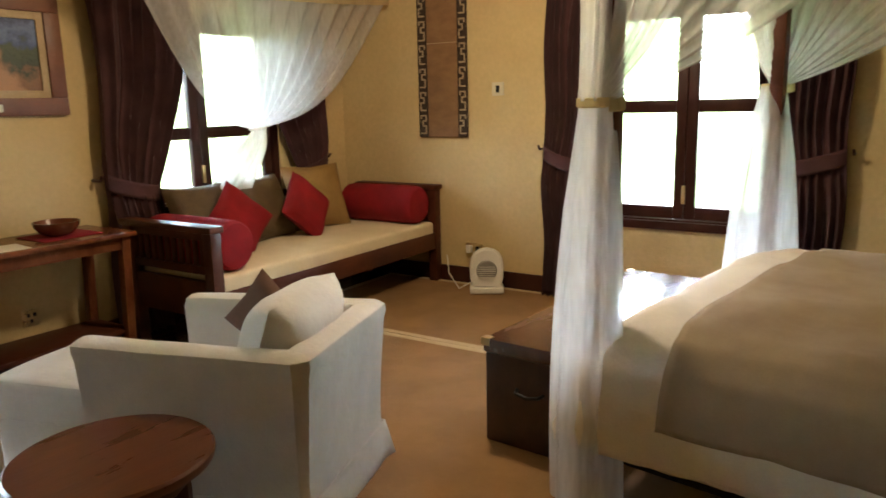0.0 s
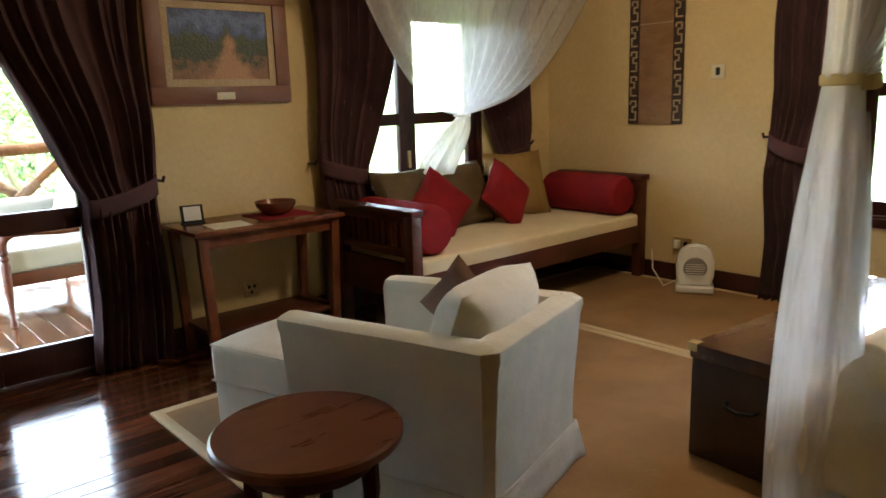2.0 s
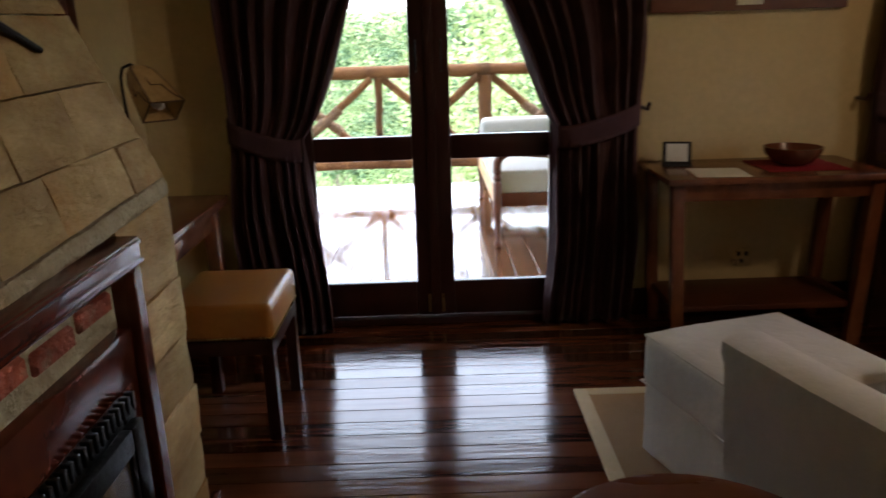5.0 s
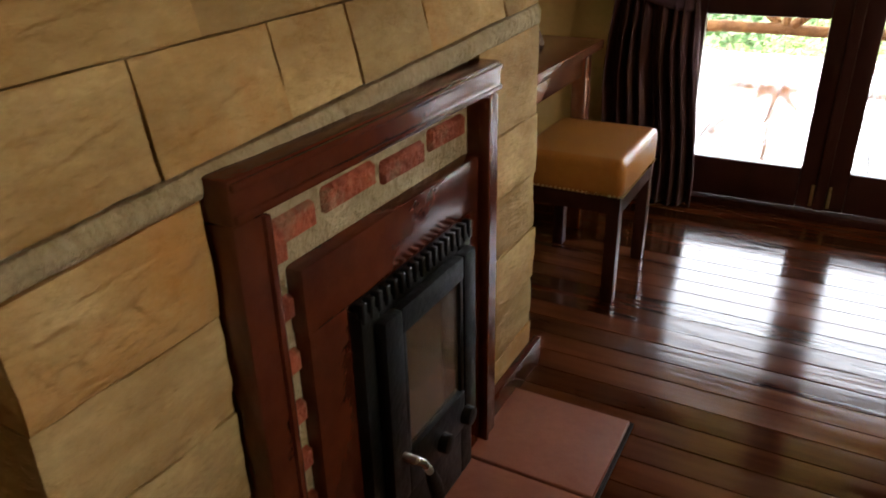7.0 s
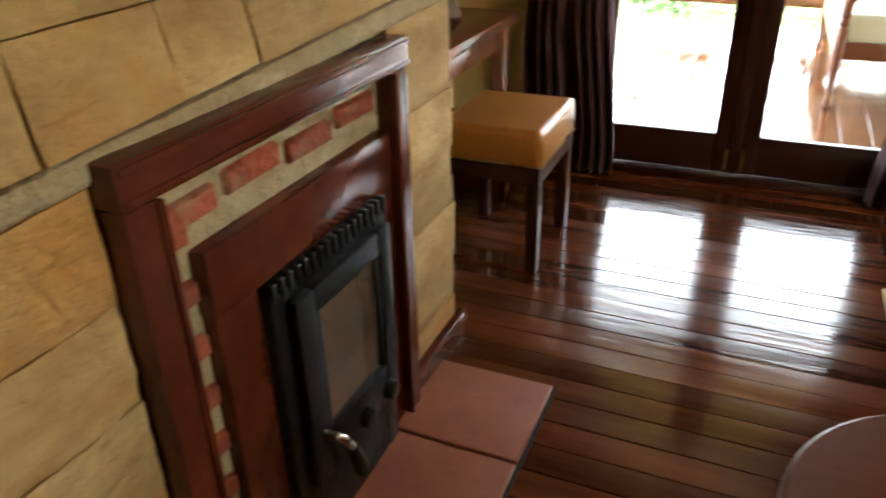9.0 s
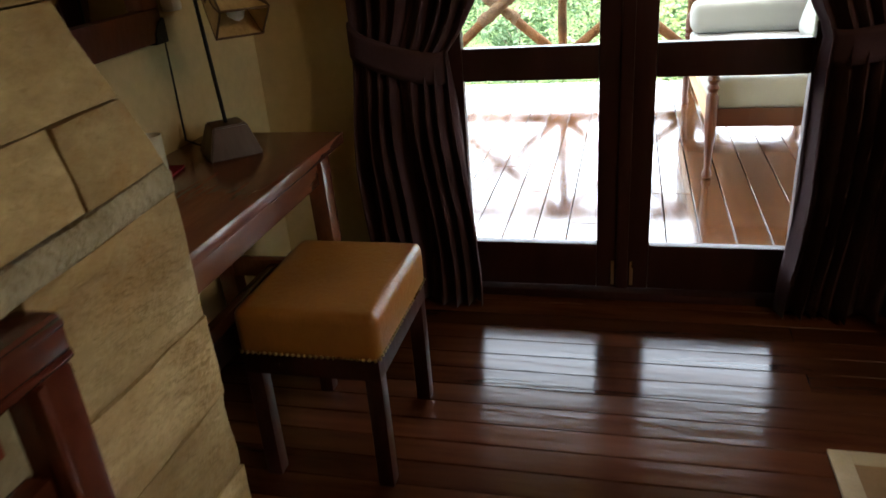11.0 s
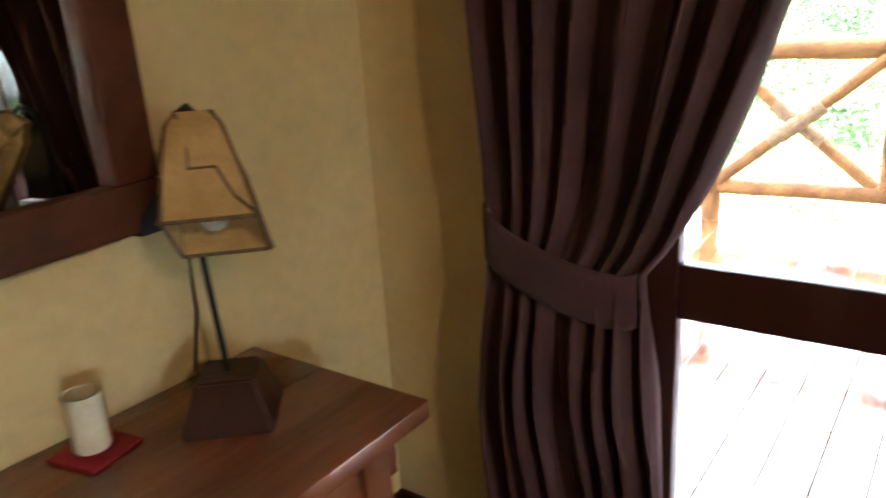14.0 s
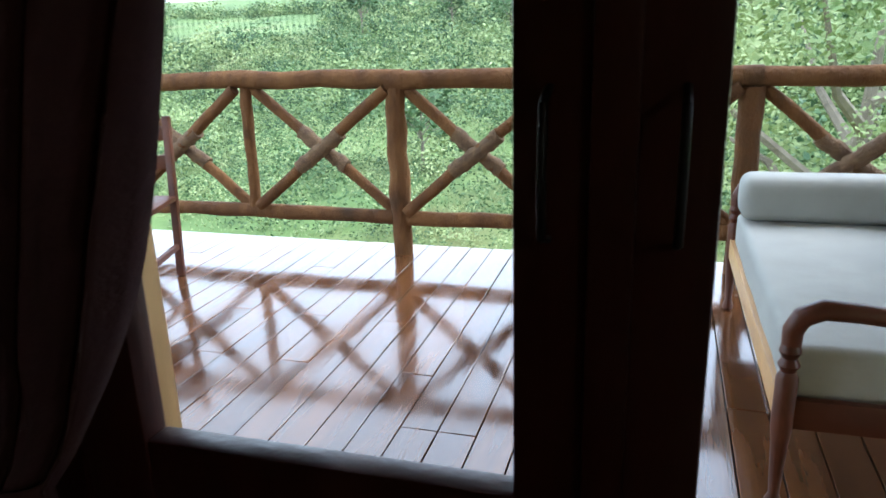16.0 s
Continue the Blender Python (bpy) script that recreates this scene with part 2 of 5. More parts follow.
def canvas_paint():
    """Oil paint: blue hills, dark green scrub, a sandy path; heights in metres of the canvas."""
    m, n, l, p = nodes_of("oil_painting")
    tc, sep = n.new("ShaderNodeTexCoord"), n.new("ShaderNodeSeparateXYZ")
    l.new(tc.outputs["Object"], sep.inputs[0])
    wob = noisy(n, l, 14, 5, shift=False)
    add = n.new("ShaderNodeMath")
    add.operation = "MULTIPLY_ADD"
    add.inputs[1].default_value = 0.09
    l.new(wob, add.inputs[0]), l.new(sep.outputs[2], add.inputs[2])
    ramp = n.new("ShaderNodeValToRGB")
    mr = n.new("ShaderNodeMapRange")
    mr.inputs[1].default_value, mr.inputs[2].default_value = 0.15, 0.56
    l.new(add.outputs[0], mr.inputs[0]), l.new(mr.outputs[0], ramp.inputs[0])
    stops = ((0.0, (0.16, 0.065, 0.025)), (0.22, (0.22, 0.11, 0.045)), (0.36, (0.020, 0.032, 0.010)), (0.62, (0.035, 0.055, 0.020)), (0.72, (0.04, 0.07, 0.17)), (0.85, (0.10, 0.15, 0.32)), (1.0, (0.03, 0.05, 0.14)))
    for k, (pos, c) in enumerate(stops):
        e = ramp.color_ramp.elements[k] if k < 2 else ramp.color_ramp.elements.new(pos)
        e.position, e.color = pos, (*c, 1)
    dx, sm = n.new("ShaderNodeMath"), n.new("ShaderNodeMapRange")
    dx.operation = "SUBTRACT"
    dx.inputs[1].default_value = 0.47
    ab = n.new("ShaderNodeMath")
    ab.operation = "ABSOLUTE"
    l.new(sep.outputs[0], dx.inputs[0]), l.new(dx.outputs[0], ab.inputs[0])
    w2 = n.new("ShaderNodeMath")
    w2.operation = "MULTIPLY_ADD"
    w2.inputs[1].default_value = 0.5
    l.new(sep.outputs[2], w2.inputs[0]), l.new(ab.outputs[0], w2.inputs[2])
    sm.inputs[1].default_value, sm.inputs[2].default_value, sm.inputs[3].default_value, sm.inputs[4].default_value = 0.20, 0.255, 1, 0
    w3 = n.new("ShaderNodeMath")
    w3.operation = "MULTIPLY_ADD"
    w3.inputs[1].default_value = 0.07
    l.new(noisy(n, l, 9, 6, shift=False), w3.inputs[0]), l.new(w2.outputs[0], w3.inputs[2])
    l.new(w3.outputs[0], sm.inputs[0])
    col = mixed(n, l, sm.outputs[0], ramp.outputs[0], (0.40, 0.21, 0.10))
    l.new(col, p.inputs["Base Color"])
    p.inputs["Roughness"].default_value = 0.45
    bp = n.new("ShaderNodeBump")
    bp.inputs["Strength"].default_value, bp.inputs["Distance"].default_value = 0.4, 0.004
    l.new(noisy(n, l, 60, 3, shift=False), bp.inputs["Height"]), l.new(bp.outputs[0], p.inputs["Normal"])
    return m


CANVAS = canvas_paint()
NET = sheer("white_net", (0.93, 0.95, 0.97), 0.40)
NETDENSE = sheer("gathered_net", (0.90, 0.89, 0.85), 0.16)
VALANCE = sheer("cream_valance", (0.80, 0.70, 0.44), 0.12)
GLASS = glass_pane("window_glass")
MIRROR, _n, _l, _p = nodes_of("mirror_silver")
_p.inputs["Metallic"].default_value, _p.inputs["Roughness"].default_value, _p.inputs["Base Color"].default_value = 1, 0.015, (0.86, 0.88, 0.87, 1)
FIREGLASS, _n, _l, _p = nodes_of("stove_glass")
_p.inputs["Base Color"].default_value, _p.inputs["Roughness"].default_value, _p.inputs["Transmission Weight"].default_value = (0.5, 0.42, 0.34, 1), 0.06, 0.85
BULB = surface("frosted_bulb", (0.8, 0.8, 0.76), (0.84, 0.84, 0.8), 5, 90, 0.25, 0.01)

# ---------------------------------------------------------------- mesh helpers
def box(bm, x0, x1, y0, y1, z0, z1, bevel=0.0, seg=2):
    r = bmesh.ops.create_cube(bm, size=1)
    for v in r["verts"]:
        v.co = Vector((x0 + (v.co.x + 0.5) * (x1 - x0), y0 + (v.co.y + 0.5) * (y1 - y0), z0 + (v.co.z + 0.5) * (z1 - z0)))
    if bevel:
        es = list({e for v in r["verts"] for e in v.link_edges})
        bmesh.ops.bevel(bm, geom=es, offset=bevel, segments=seg, affect="EDGES", profile=0.6)
    return bm


def boxed(*a, **k):
    return box(bmesh.new(), *a, **k)


def tube(bm, pts, radii, sides=10, cap=True, wobble=0.0, seed=0):
    """A tapered tube along points."""
    rng, rings = random.Random(seed), []
    pts = [Vector(p) for p in pts]
    radii = radii if isinstance(radii, (list, tuple)) else [radii] * len(pts)
    ref = None
    for i, p in enumerate(pts):
        d = (pts[min(i + 1, len(pts) - 1)] - pts[max(i - 1, 0)]).normalized()
        if ref is None:
            ref = d.orthogonal().normalized()
        ref = (ref - d * ref.dot(d)).normalized()
        s = d.cross(ref)
        ring = []
        for k in range(sides):
            a, r = 2 * math.pi * k / sides, radii[i] * (1 + rng.uniform(-wobble, wobble))
            ring.append(bm.verts.new(p + ref * math.cos(a) * r + s * math.sin(a) * r))
        rings.append(ring)
    for a, b in zip(rings, rings[1:]):
        for k in range(sides):
            bm.faces.new((a[k], a[(k + 1) % sides], b[(k + 1) % sides], b[k]))
    if cap:
        bm.faces.new(rings[0][::-1]), bm.faces.new(rings[-1])
    return bm


def lathe(bm, profile, centre=(0, 0, 0), sides=32):
    """A turned shape from (radius, height) pairs."""
    rings = []
    for r, h in profile:
        rings.append([bm.verts.new((centre[0] + r * math.cos(2 * math.pi * k / sides), centre[1] + r * math.sin(2 * math.pi * k / sides), centre[2] + h)) for k in range(sides)])
    for a, b in zip(rings, rings[1:]):
        for k in range(sides):
            bm.faces.new((a[k], a[(k + 1) % sides], b[(k + 1) % sides], b[k]))
    bm.faces.new(rings[0][::-1]), bm.faces.new(rings[-1])
    return bm


def sheet(bm, f, nu, nv):
    """A grid surface from a function of u and v in 0..1."""
    vs = [[bm.verts.new(f(i / nu, j / nv)) for i in range(nu + 1)] for j in range(nv + 1)]
    for j in range(nv):
        for i in range(nu):
            bm.faces.new((vs[j][i], vs[j][i + 1], vs[j + 1][i + 1], vs[j + 1][i]))
    return bm


def moved(bm, m):
    bmesh.ops.transform(bm, matrix=m, verts=bm.verts)
    return bm


def mesh_of(name, bm, material, smooth=True):
    bmesh.ops.recalc_face_normals(bm, faces=bm.faces)
    me = bpy.data.meshes.new(name)
    bm.to_mesh(me)
    bm.free()
    me.materials.append(material)
    if smooth and len(me.polygons):
        me.polygons.foreach_set("use_smooth", [True] * len(me.polygons))
        me.set_sharp_from_angle(angle=radians(38))
    return me


def thing(name, label, category, at=(0, 0, 0), turn=0, group="", kind=""):
    ob = new(name)
    ob.empty_display_size = 0.1
    ob.matrix_basis = pose(*at, 0, 0, turn)
    return tagged(ob, label, category, group, kind)


def part(name, bm, material, parent, label="", smooth=True):
    ob = new(name, mesh_of(name, bm, material, smooth))
    ob.parent = parent
    return tagged(ob, label)


def solid(name, bm, material, label, category="", kind="", group="", smooth=True):
    return tagged(new(name, mesh_of(name, bm, material, smooth)), label, category, group, kind)


def thick(ob, t):
    md = ob.modifiers.new("thickness", "SOLIDIFY")
    md.thickness, md.offset = t, 0
    return ob


def pillow_mesh(w, h, d, n=14, pinch=0.06, seed=0):
    """A stuffed cushion with drawn-out corners, standing in x-z with its thickness along y."""
    bm = bmesh.new()
    for side in (1, -1):
        def f(u, v):
            a, b = 2 * u - 1, 2 * v - 1
            px = a * (1 - pinch * (1 - abs(b)) * abs(a))
            pz = b * (1 - pinch * (1 - abs(a)) * abs(b))
            bulge = max(0.0, (1 - a ** 4) * (1 - b ** 4)) ** 0.55
            ripple = noise.noise(Vector((a * 2.2 + seed, b * 2.2, side * 3.1))) * 0.05 * bulge
            return Vector((px * w / 2, side * d / 2 * (bulge + ripple), h / 2 + pz * h / 2))
        sheet(bm, f, n, n)
    bmesh.ops.remove_doubles(bm, verts=bm.verts, dist=1e-4)
    return bm

# ---------------------------------------------------------------- structure
WEST, EAST, NORTH, SOUTH, CEILING = -1.27, 4.20, 0.02, -6.2, 2.75
solid("ceiling", boxed(WEST - 0.2, EAST + 0.2, SOUTH - 0.2, NORTH + 0.2, CEILING, CEILING + 0.15), CEIL, "plain pale plaster ceiling over the bedroom", kind="structure")
solid("floor", boxed(WEST - 0.2, EAST + 0.2, SOUTH - 0.2, NORTH + 0.19, -0.2, -0.006), GAP, "dark subfloor under red-stained floorboards", kind="structure")
solid("wall_west", boxed(WEST - 0.2, WEST, SOUTH - 0.2, NORTH + 0.2, -0.006, CEILING), PLASTER, "cream plaster wall behind the fireplace", kind="structure")


def pierced(name, label, axis, at, thickness, a0, a1, holes):
    """A wall along x (axis 0) or y (axis 1) with rectangular openings (from, to, bottom, top)."""
    bm = bmesh.new()
    def slab(p, q, z0, z1):
        if q - p < 1e-4 or z1 - z0 < 1e-4:
            return
        if axis == 0:
            box(bm, p, q, at, at + thickness, z0, z1)
        else:
            box(bm, at, at + thickness, p, q, z0, z1)
    here = a0
    for p, q, z0, z1 in sorted(holes):
        slab(here, p, -0.006, CEILING)
        slab(p, q, -0.006, z0)
        slab(p, q, z1, CEILING)
        here = q
    slab(here, a1, -0.006, CEILING)
    return solid(name, bm, PLASTER, label, kind="structure", smooth=False)


# Unseen roof, added to keep skylight off the windows, doors and deck
eave = bmesh.new()
# deck part sized from where the boards stop mirroring the sky
box(eave, WEST - 1.3, EAST + 1.0, NORTH + 0.2, NORTH + 2.95, 2.5, 2.6)
# the low east eave only cuts light from the bed window
box(eave, EAST + 0.2, EAST + 1.7, SOUTH - 1.0, NORTH + 0.2, 2.3, 2.4)
box(eave, WEST - 1.3, EAST + 0.2, SOUTH - 1.0, NORTH + 0.2, 2.902, 2.98)
# pale wood keeps its reflection in the floor from going dark
solid("roof", eave, HONEY, "unseen pale boarded roof with eaves over walls and deck, cutting skylight", kind="structure", smooth=False)
DOOR = (-0.68, 0.68, -0.006, 2.12)
NWIN = (2.04, 3.44, 0.74, 2.02)
EWIN = (-3.38, -2.24, 0.56, 2.02)
pierced("wall_north", "cream plaster wall with glazed doors and a window", 0, NORTH, 0.2, WEST, EAST, [DOOR, NWIN])
pierced("wall_east", "cream plaster wall with a wood-framed window", 1, EAST, 0.2, SOUTH - 0.2, NORTH + 0.2, [EWIN])
solid("wall_south", boxed(WEST, EAST, SOUTH - 0.2, SOUTH, -0.006, CEILING), PLASTER, "plain cream plaster wall at the bed head", kind="structure")
bb = bmesh.new()
box(bb, 0.70, EAST - 0.02, NORTH - 0.02, NORTH - 0.001, 0, 0.13, 0.004)
box(bb, EAST - 0.02, EAST - 0.001, SOUTH, NORTH - 0.02, 0, 0.13, 0.004)
box(bb, WEST + 0.001, -0.70, NORTH - 0.02, NORTH - 0.001, 0, 0.13, 0.004)
box(bb, WEST + 0.001, WEST + 0.02, -1.44, NORTH - 0.02, 0, 0.13, 0.004)
box(bb, WEST + 0.001, WEST + 0.02, SOUTH, -2.90, 0, 0.13, 0.004)
solid("baseboard", bb, DARKWOOD, "dark red varnished skirting board along the walls", kind="structure")


# French doors
door = thing("door_1", "dark varnished double glazed doors, closed, opening onto a deck", "door", (0, 0, 0), kind="structure")
jam = bmesh.new()
box(jam, -0.68, -0.625, 0.0, 0.10, 0, 2.12, 0.004)
box(jam, 0.625, 0.68, 0.0, 0.10, 0, 2.12, 0.004)
box(jam, -0.625, 0.625, 0.0, 0.10, 2.06, 2.12, 0.004)
part("door_frame", jam, DARKWOOD, door)
out = bmesh.new()
box(out, -0.68, -0.625, 0.102, 0.19, 0, 2.12, 0.004)
box(out, 0.64, 0.68, 0.102, 0.19, 0, 2.12, 0.004)
part("outer_jamb", out, HONEY, door, "pale honey wood outer jamb")
part("threshold", boxed(-0.625, 0.625, -0.03, 0.24, 0.0, 0.03, 0.006), DARKWOOD, door)
for s in (-1, 1):
    def bx(a, b, c, d, e, f, bv=0.006):
        x0, x1 = sorted((a * s, b * s))
        return boxed(x0, x1, c, d, e, f, bv)
    leaf_ob = part("leaf_frame", bx(0.002, 0.088, 0.002, 0.045, 0.035, 2.055), DARKWOOD, door, "dark varnished door leaf")
    part("outer_stile", bx(0.53, 0.622, 0.002, 0.045, 0.035, 2.055), DARKWOOD, leaf_ob)
    part("bottom_rail", bx(0.088, 0.53, 0.004, 0.043, 0.035, 0.20), DARKWOOD, leaf_ob)
    part("middle_rail", bx(0.088, 0.53, 0.004, 0.043, 0.778, 0.885), DARKWOOD, leaf_ob)
    part("top_rail", bx(0.088, 0.53, 0.004, 0.043, 1.95, 2.055), DARKWOOD, leaf_ob)
    for z0, z1 in ((0.20, 0.778), (0.885, 1.95)):
        g = part("pane", bx(0.083, 0.535, 0.026, 0.031, z0 - 0.005, z1 + 0.005, 0), GLASS, leaf_ob, "clear glass pane", smooth=False)
        g.visible_shadow = False
    part("door_handle", tube(bmesh.new(), [(s * 0.055, -0.002, 1.295), (s * 0.055, -0.035, 1.285), (s * 0.055, -0.040, 1.229), (s * 0.055, -0.035, 1.173), (s * 0.055, -0.002, 1.163)], 0.004, 10), IRON, leaf_ob, "slim dark pull handle")
    if s < 0:
        part("meeting_strip", boxed(-0.02, 0.02, -0.008, 0.0015, 0.035, 2.055, 0.004), DARKWOOD, leaf_ob)
    part("bolt", boxed(min(s * 0.026, s * 0.038), max(s * 0.026, s * 0.038), -0.006, 0.002, 0.05, 0.14, 0.002), BRASS, leaf_ob)


def window(name, label, at, turn, w, h, split):
    """Two casements in a wood frame with a sill, standing in x-z and seen from -y."""
    t = thing(name, label, "window", at, turn, kind="structure")
    fr = bmesh.new()
    box(fr, 0, 0.05, -0.01, 0.11, 0, h, 0.004), box(fr, w - 0.05, w, -0.01, 0.11, 0, h, 0.004)
    box(fr, 0.05, w - 0.05, -0.01, 0.11, h - 0.05, h, 0.004), box(fr, 0.05, w - 0.05, -0.01, 0.11, 0, 0.045, 0.004)
    part("window_frame", fr, DARKWOOD, t)
    part("window_sill", boxed(-0.03, w + 0.03, -0.05, -0.011, -0.02, 0.035, 0.008), DARKWOOD, t)
    half = (w - 0.1) / 2
    for k in range(2):
        c = part("casement", boxed(0.05 + k * half, 0.05 + k * half + 0.07, 0.02, 0.065, 0.047, h - 0.052, 0.005), DARKWOOD, t)
        x0 = 0.05 + k * half
        part("stile", boxed(x0 + half - 0.07, x0 + half - 0.002, 0.02, 0.065, 0.047, h - 0.052, 0.005), DARKWOOD, c)
        for z0, z1 in ((0.047, 0.13), (split - 0.04, split + 0.04), (h - 0.13, h - 0.052)):
            part("rail", boxed(x0 + 0.07, x0 + half - 0.072, 0.023, 0.062, z0, z1, 0.005), DARKWOOD, c)
        for z0, z1 in ((0.125, split - 0.036), (split + 0.036, h - 0.125)):
            g = part("pane", boxed(x0 + 0.066, x0 + half - 0.068, 0.04, 0.045, z0, z1), GLASS, c, "clear glass pane", smooth=False)
            g.visible_shadow = False
    part("latch", boxed(w / 2 - 0.015, w / 2 + 0.01, 0.002, 0.02, 0.15, 0.27, 0.004), BRASS, t)
    return t


window("window_1", "dark wood casement window above the daybed, closed", (NWIN[0], NORTH + 0.02, NWIN[2]), 0, NWIN[1] - NWIN[0], NWIN[3] - NWIN[2], 0.49)
window("window_2", "dark wood casement window beside the bed, closed", (EAST + 0.02, EWIN[1], EWIN[2]), -90, EWIN[1] - EWIN[0], EWIN[3] - EWIN[2], 0.78)



# ---------------------------------------------------------------- curtains
def curtain(label, at, turn, outer, top_in, tie_in, low_in, tie_z, top_z=2.55, folds=9, seed=0, tie_w=None, hook=True):
    """A pleated curtain in x-z; outer edge at x=0 and the inner edge drawn to a tie-back. Widths as positive metres."""
    t = thing("curtain", label, "curtain", at, turn, "heavy curtains")
    d = -1 if outer < 0 else 1
    def width(z):
        if z >= tie_z:
            k = (z - tie_z) / (top_z - tie_z)
            return tie_in + (top_in - tie_in) * (k ** 0.82)
        k = (tie_z - z) / tie_z
        return tie_in + (low_in - tie_in) * math.sin(min(1, k * 1.4) * math.pi / 2)
    def f(u, v):
        z = 0.012 + v * (top_z - 0.012)
        w = width(z)
        near = math.exp(-((z - tie_z) / 0.16) ** 2)
        ph = 2 * math.pi * folds * (u + 0.05 * math.sin(4.3 * u + seed) + 0.028 * math.sin(13 * u + 2.1 * seed) + 0.018 * math.sin(3.1 * z + seed + 4 * u) * (1 - near)) + seed
        size = 0.55 + 0.75 * abs(math.sin(0.37 * ph + seed)) + 0.3 * noise.noise(Vector((7 * u, 0.8 * z, seed)))
        amp = 0.030 * size * (1 - 0.55 * near)
        slack = 0.5 + 0.5 * math.tanh((tie_z - z) * 6)
        y = amp * (math.sin(ph) + 0.30 * math.sin(2 * ph + 0.8 + 0.6 * z) + 0.16 * math.sin(3.3 * ph + seed + 2 * z))
        y += 0.016 * slack * noise.noise(Vector((5 * u, 2.5 * z, seed + 3)))
        x = w * (u + 0.012 * math.sin(2 * ph) + 0.012 * noise.noise(Vector((6 * u, 1.5 * z, seed + 8))) * math.sin(math.pi * u))
        belly = 0.05 * math.exp(-((z - tie_z + 0.22) / 0.2) ** 2) * math.sin(math.pi * u)
        return Vector((d * (x + 0.012 * math.sin(7 * z + seed)), y - belly, z))
    c = part("curtain_cloth", sheet(bmesh.new(), f, folds * 14, 60), CURTAIN, t, "dark aubergine pleated cloth")
    thick(c, 0.004)
    # the band
    tw = tie_w or tie_in
    def band(u, v):
        a = u * 2 * math.pi
        z = tie_z + (v - 0.5) * 0.10 - 0.05 * (0.5 + 0.5 * math.cos(a)) * 0.9 + 0.05 * (1 - (0.5 + 0.5 * math.cos(a)))
        return Vector((d * (tw / 2 + (tw / 2 - 0.004) * math.cos(a)), 0.046 * math.sin(a) - 0.004, z + 0.02 * math.sin(a)))
    bnd = part("tieback", sheet(bmesh.new(), band, 40, 5), CURTAIN, t, "matching cloth tieback")
    thick(bnd, 0.006)
    if hook:
        part("hook", tube(bmesh.new(), [(d * -0.03, 0.09, tie_z + 0.06), (d * -0.03, 0.0, tie_z + 0.06), (d * -0.03, -0.02, tie_z + 0.085)], 0.009, 8), DARKWOOD, t)
    return t


curtain("dark aubergine curtain tied back beside the glazed doors", (-0.872, -0.11, 0), 0, 1, 0.955, 0.315, 0.385, 0.90, folds=8, seed=1, hook=False)
curtain("dark aubergine curtain tied back beside the glazed doors", (0.91, -0.085, 0), 0, -1, 0.98, 0.36, 0.40, 0.92, folds=8, seed=2)
curtain("dark aubergine curtain tied back beside the daybed window", (1.93, -0.06, 0), 0, 1, 0.80, 0.36, 0.36, 0.93, folds=7, seed=3)
curtain("dark aubergine curtain tied back beside the daybed window", (3.87, -0.06, 0), 0, -1, 0.9, 0.34, 0.36, 0.93, folds=7, seed=4)
curtain("dark aubergine curtain hanging beside the bed window", (EAST - 0.08, -1.86, 0), -90, 1, 0.45, 0.26, 0.27, 1.0, folds=7, seed=5)
curtain("dark aubergine curtain hanging beside the bed window", (EAST - 0.08, -3.74, 0), -90, -1, 0.62, 0.42, 0.42, 1.0, folds=8, seed=6)

# ---------------------------------------------------------------- fireplace
FX, FY0, FY1 = -0.64, -2.83, -1.48


def kink(y):
    """The height at which the breast begins to lean back; the bed joint climbs towards the doors."""
    return 0.90 + 0.075 * (y - FY0) / (FY1 - FY0)


CORE = FX - 0.035
fire = thing("fireplace", "yellow sandstone fireplace with mahogany surround and iron stove", "fireplace", (0, 0, 0), kind="structure")
core = bmesh.new()
def lean(z, y):
    return max(0.0, z - kink(y)) * 0.38
box(core, WEST + 0.002, CORE, FY0 + 0.03, -2.55, 0, 0.9)
box(core, WEST + 0.002, CORE, -1.84, FY1 - 0.03, 0, 0.9)
box(core, WEST + 0.002, CORE, -2.55, -1.84, 0.88, 0.9)
rings = []
for z in (0.9, None, CEILING):
    ring = []
    for front, far in ((0, 0), (1, 0), (1, 1), (0, 1)):
        y = FY1 - 0.03 if far else FY0 + 0.03
        h = kink(y) + 0.001 if z is None else z
        tap = 0.14 * max(0, h - 0.95)
        ring.append(core.verts.new((CORE - lean(h, y) if front else WEST + 0.002, y - tap if far else y + tap, h)))
    rings.append(ring)
for p, q in zip(rings, rings[1:]):
    for k in range(4):
        core.faces.new((p[k], p[(k + 1) % 4], q[(k + 1) % 4], q[k]))
core.faces.new(rings[-1])
part("mortar_core", core, MORTAR, fire, "grey mortar joints", smooth=False)
part("firebox", boxed(WEST + 0.01, WEST + 0.03, -2.54, -1.85, 0, 0.87), GAP, fire)
part("surround_side", boxed(-0.66, -0.603, -2.558, -2.497, 0.0, 0.861, 0.008), SURROUND, fire, "mahogany varnished surround")
part("surround_side", boxed(-0.66, -0.603, -1.862, -1.80, 0.0, 0.861, 0.008), SURROUND, fire)
part("surround_top", boxed(-0.66, -0.600, -2.561, -1.797, 0.862, 0.922, 0.008), SURROUND, fire)
for y0, y1 in ((-2.5085, -2.4965), (-1.8625, -1.8505)):
    part("surround_bead", boxed(-0.62, -0.596, y0, y1, 0.0, 0.860, 0.004), SURROUND, fire)
part("surround_bead", boxed(-0.62, -0.594, -2.556, -1.802, 0.866, 0.878, 0.004), SURROUND, fire)
part("surround_bead", boxed(-0.62, -0.594, -2.556, -1.802, 0.906, 0.917, 0.004), SURROUND, fire)
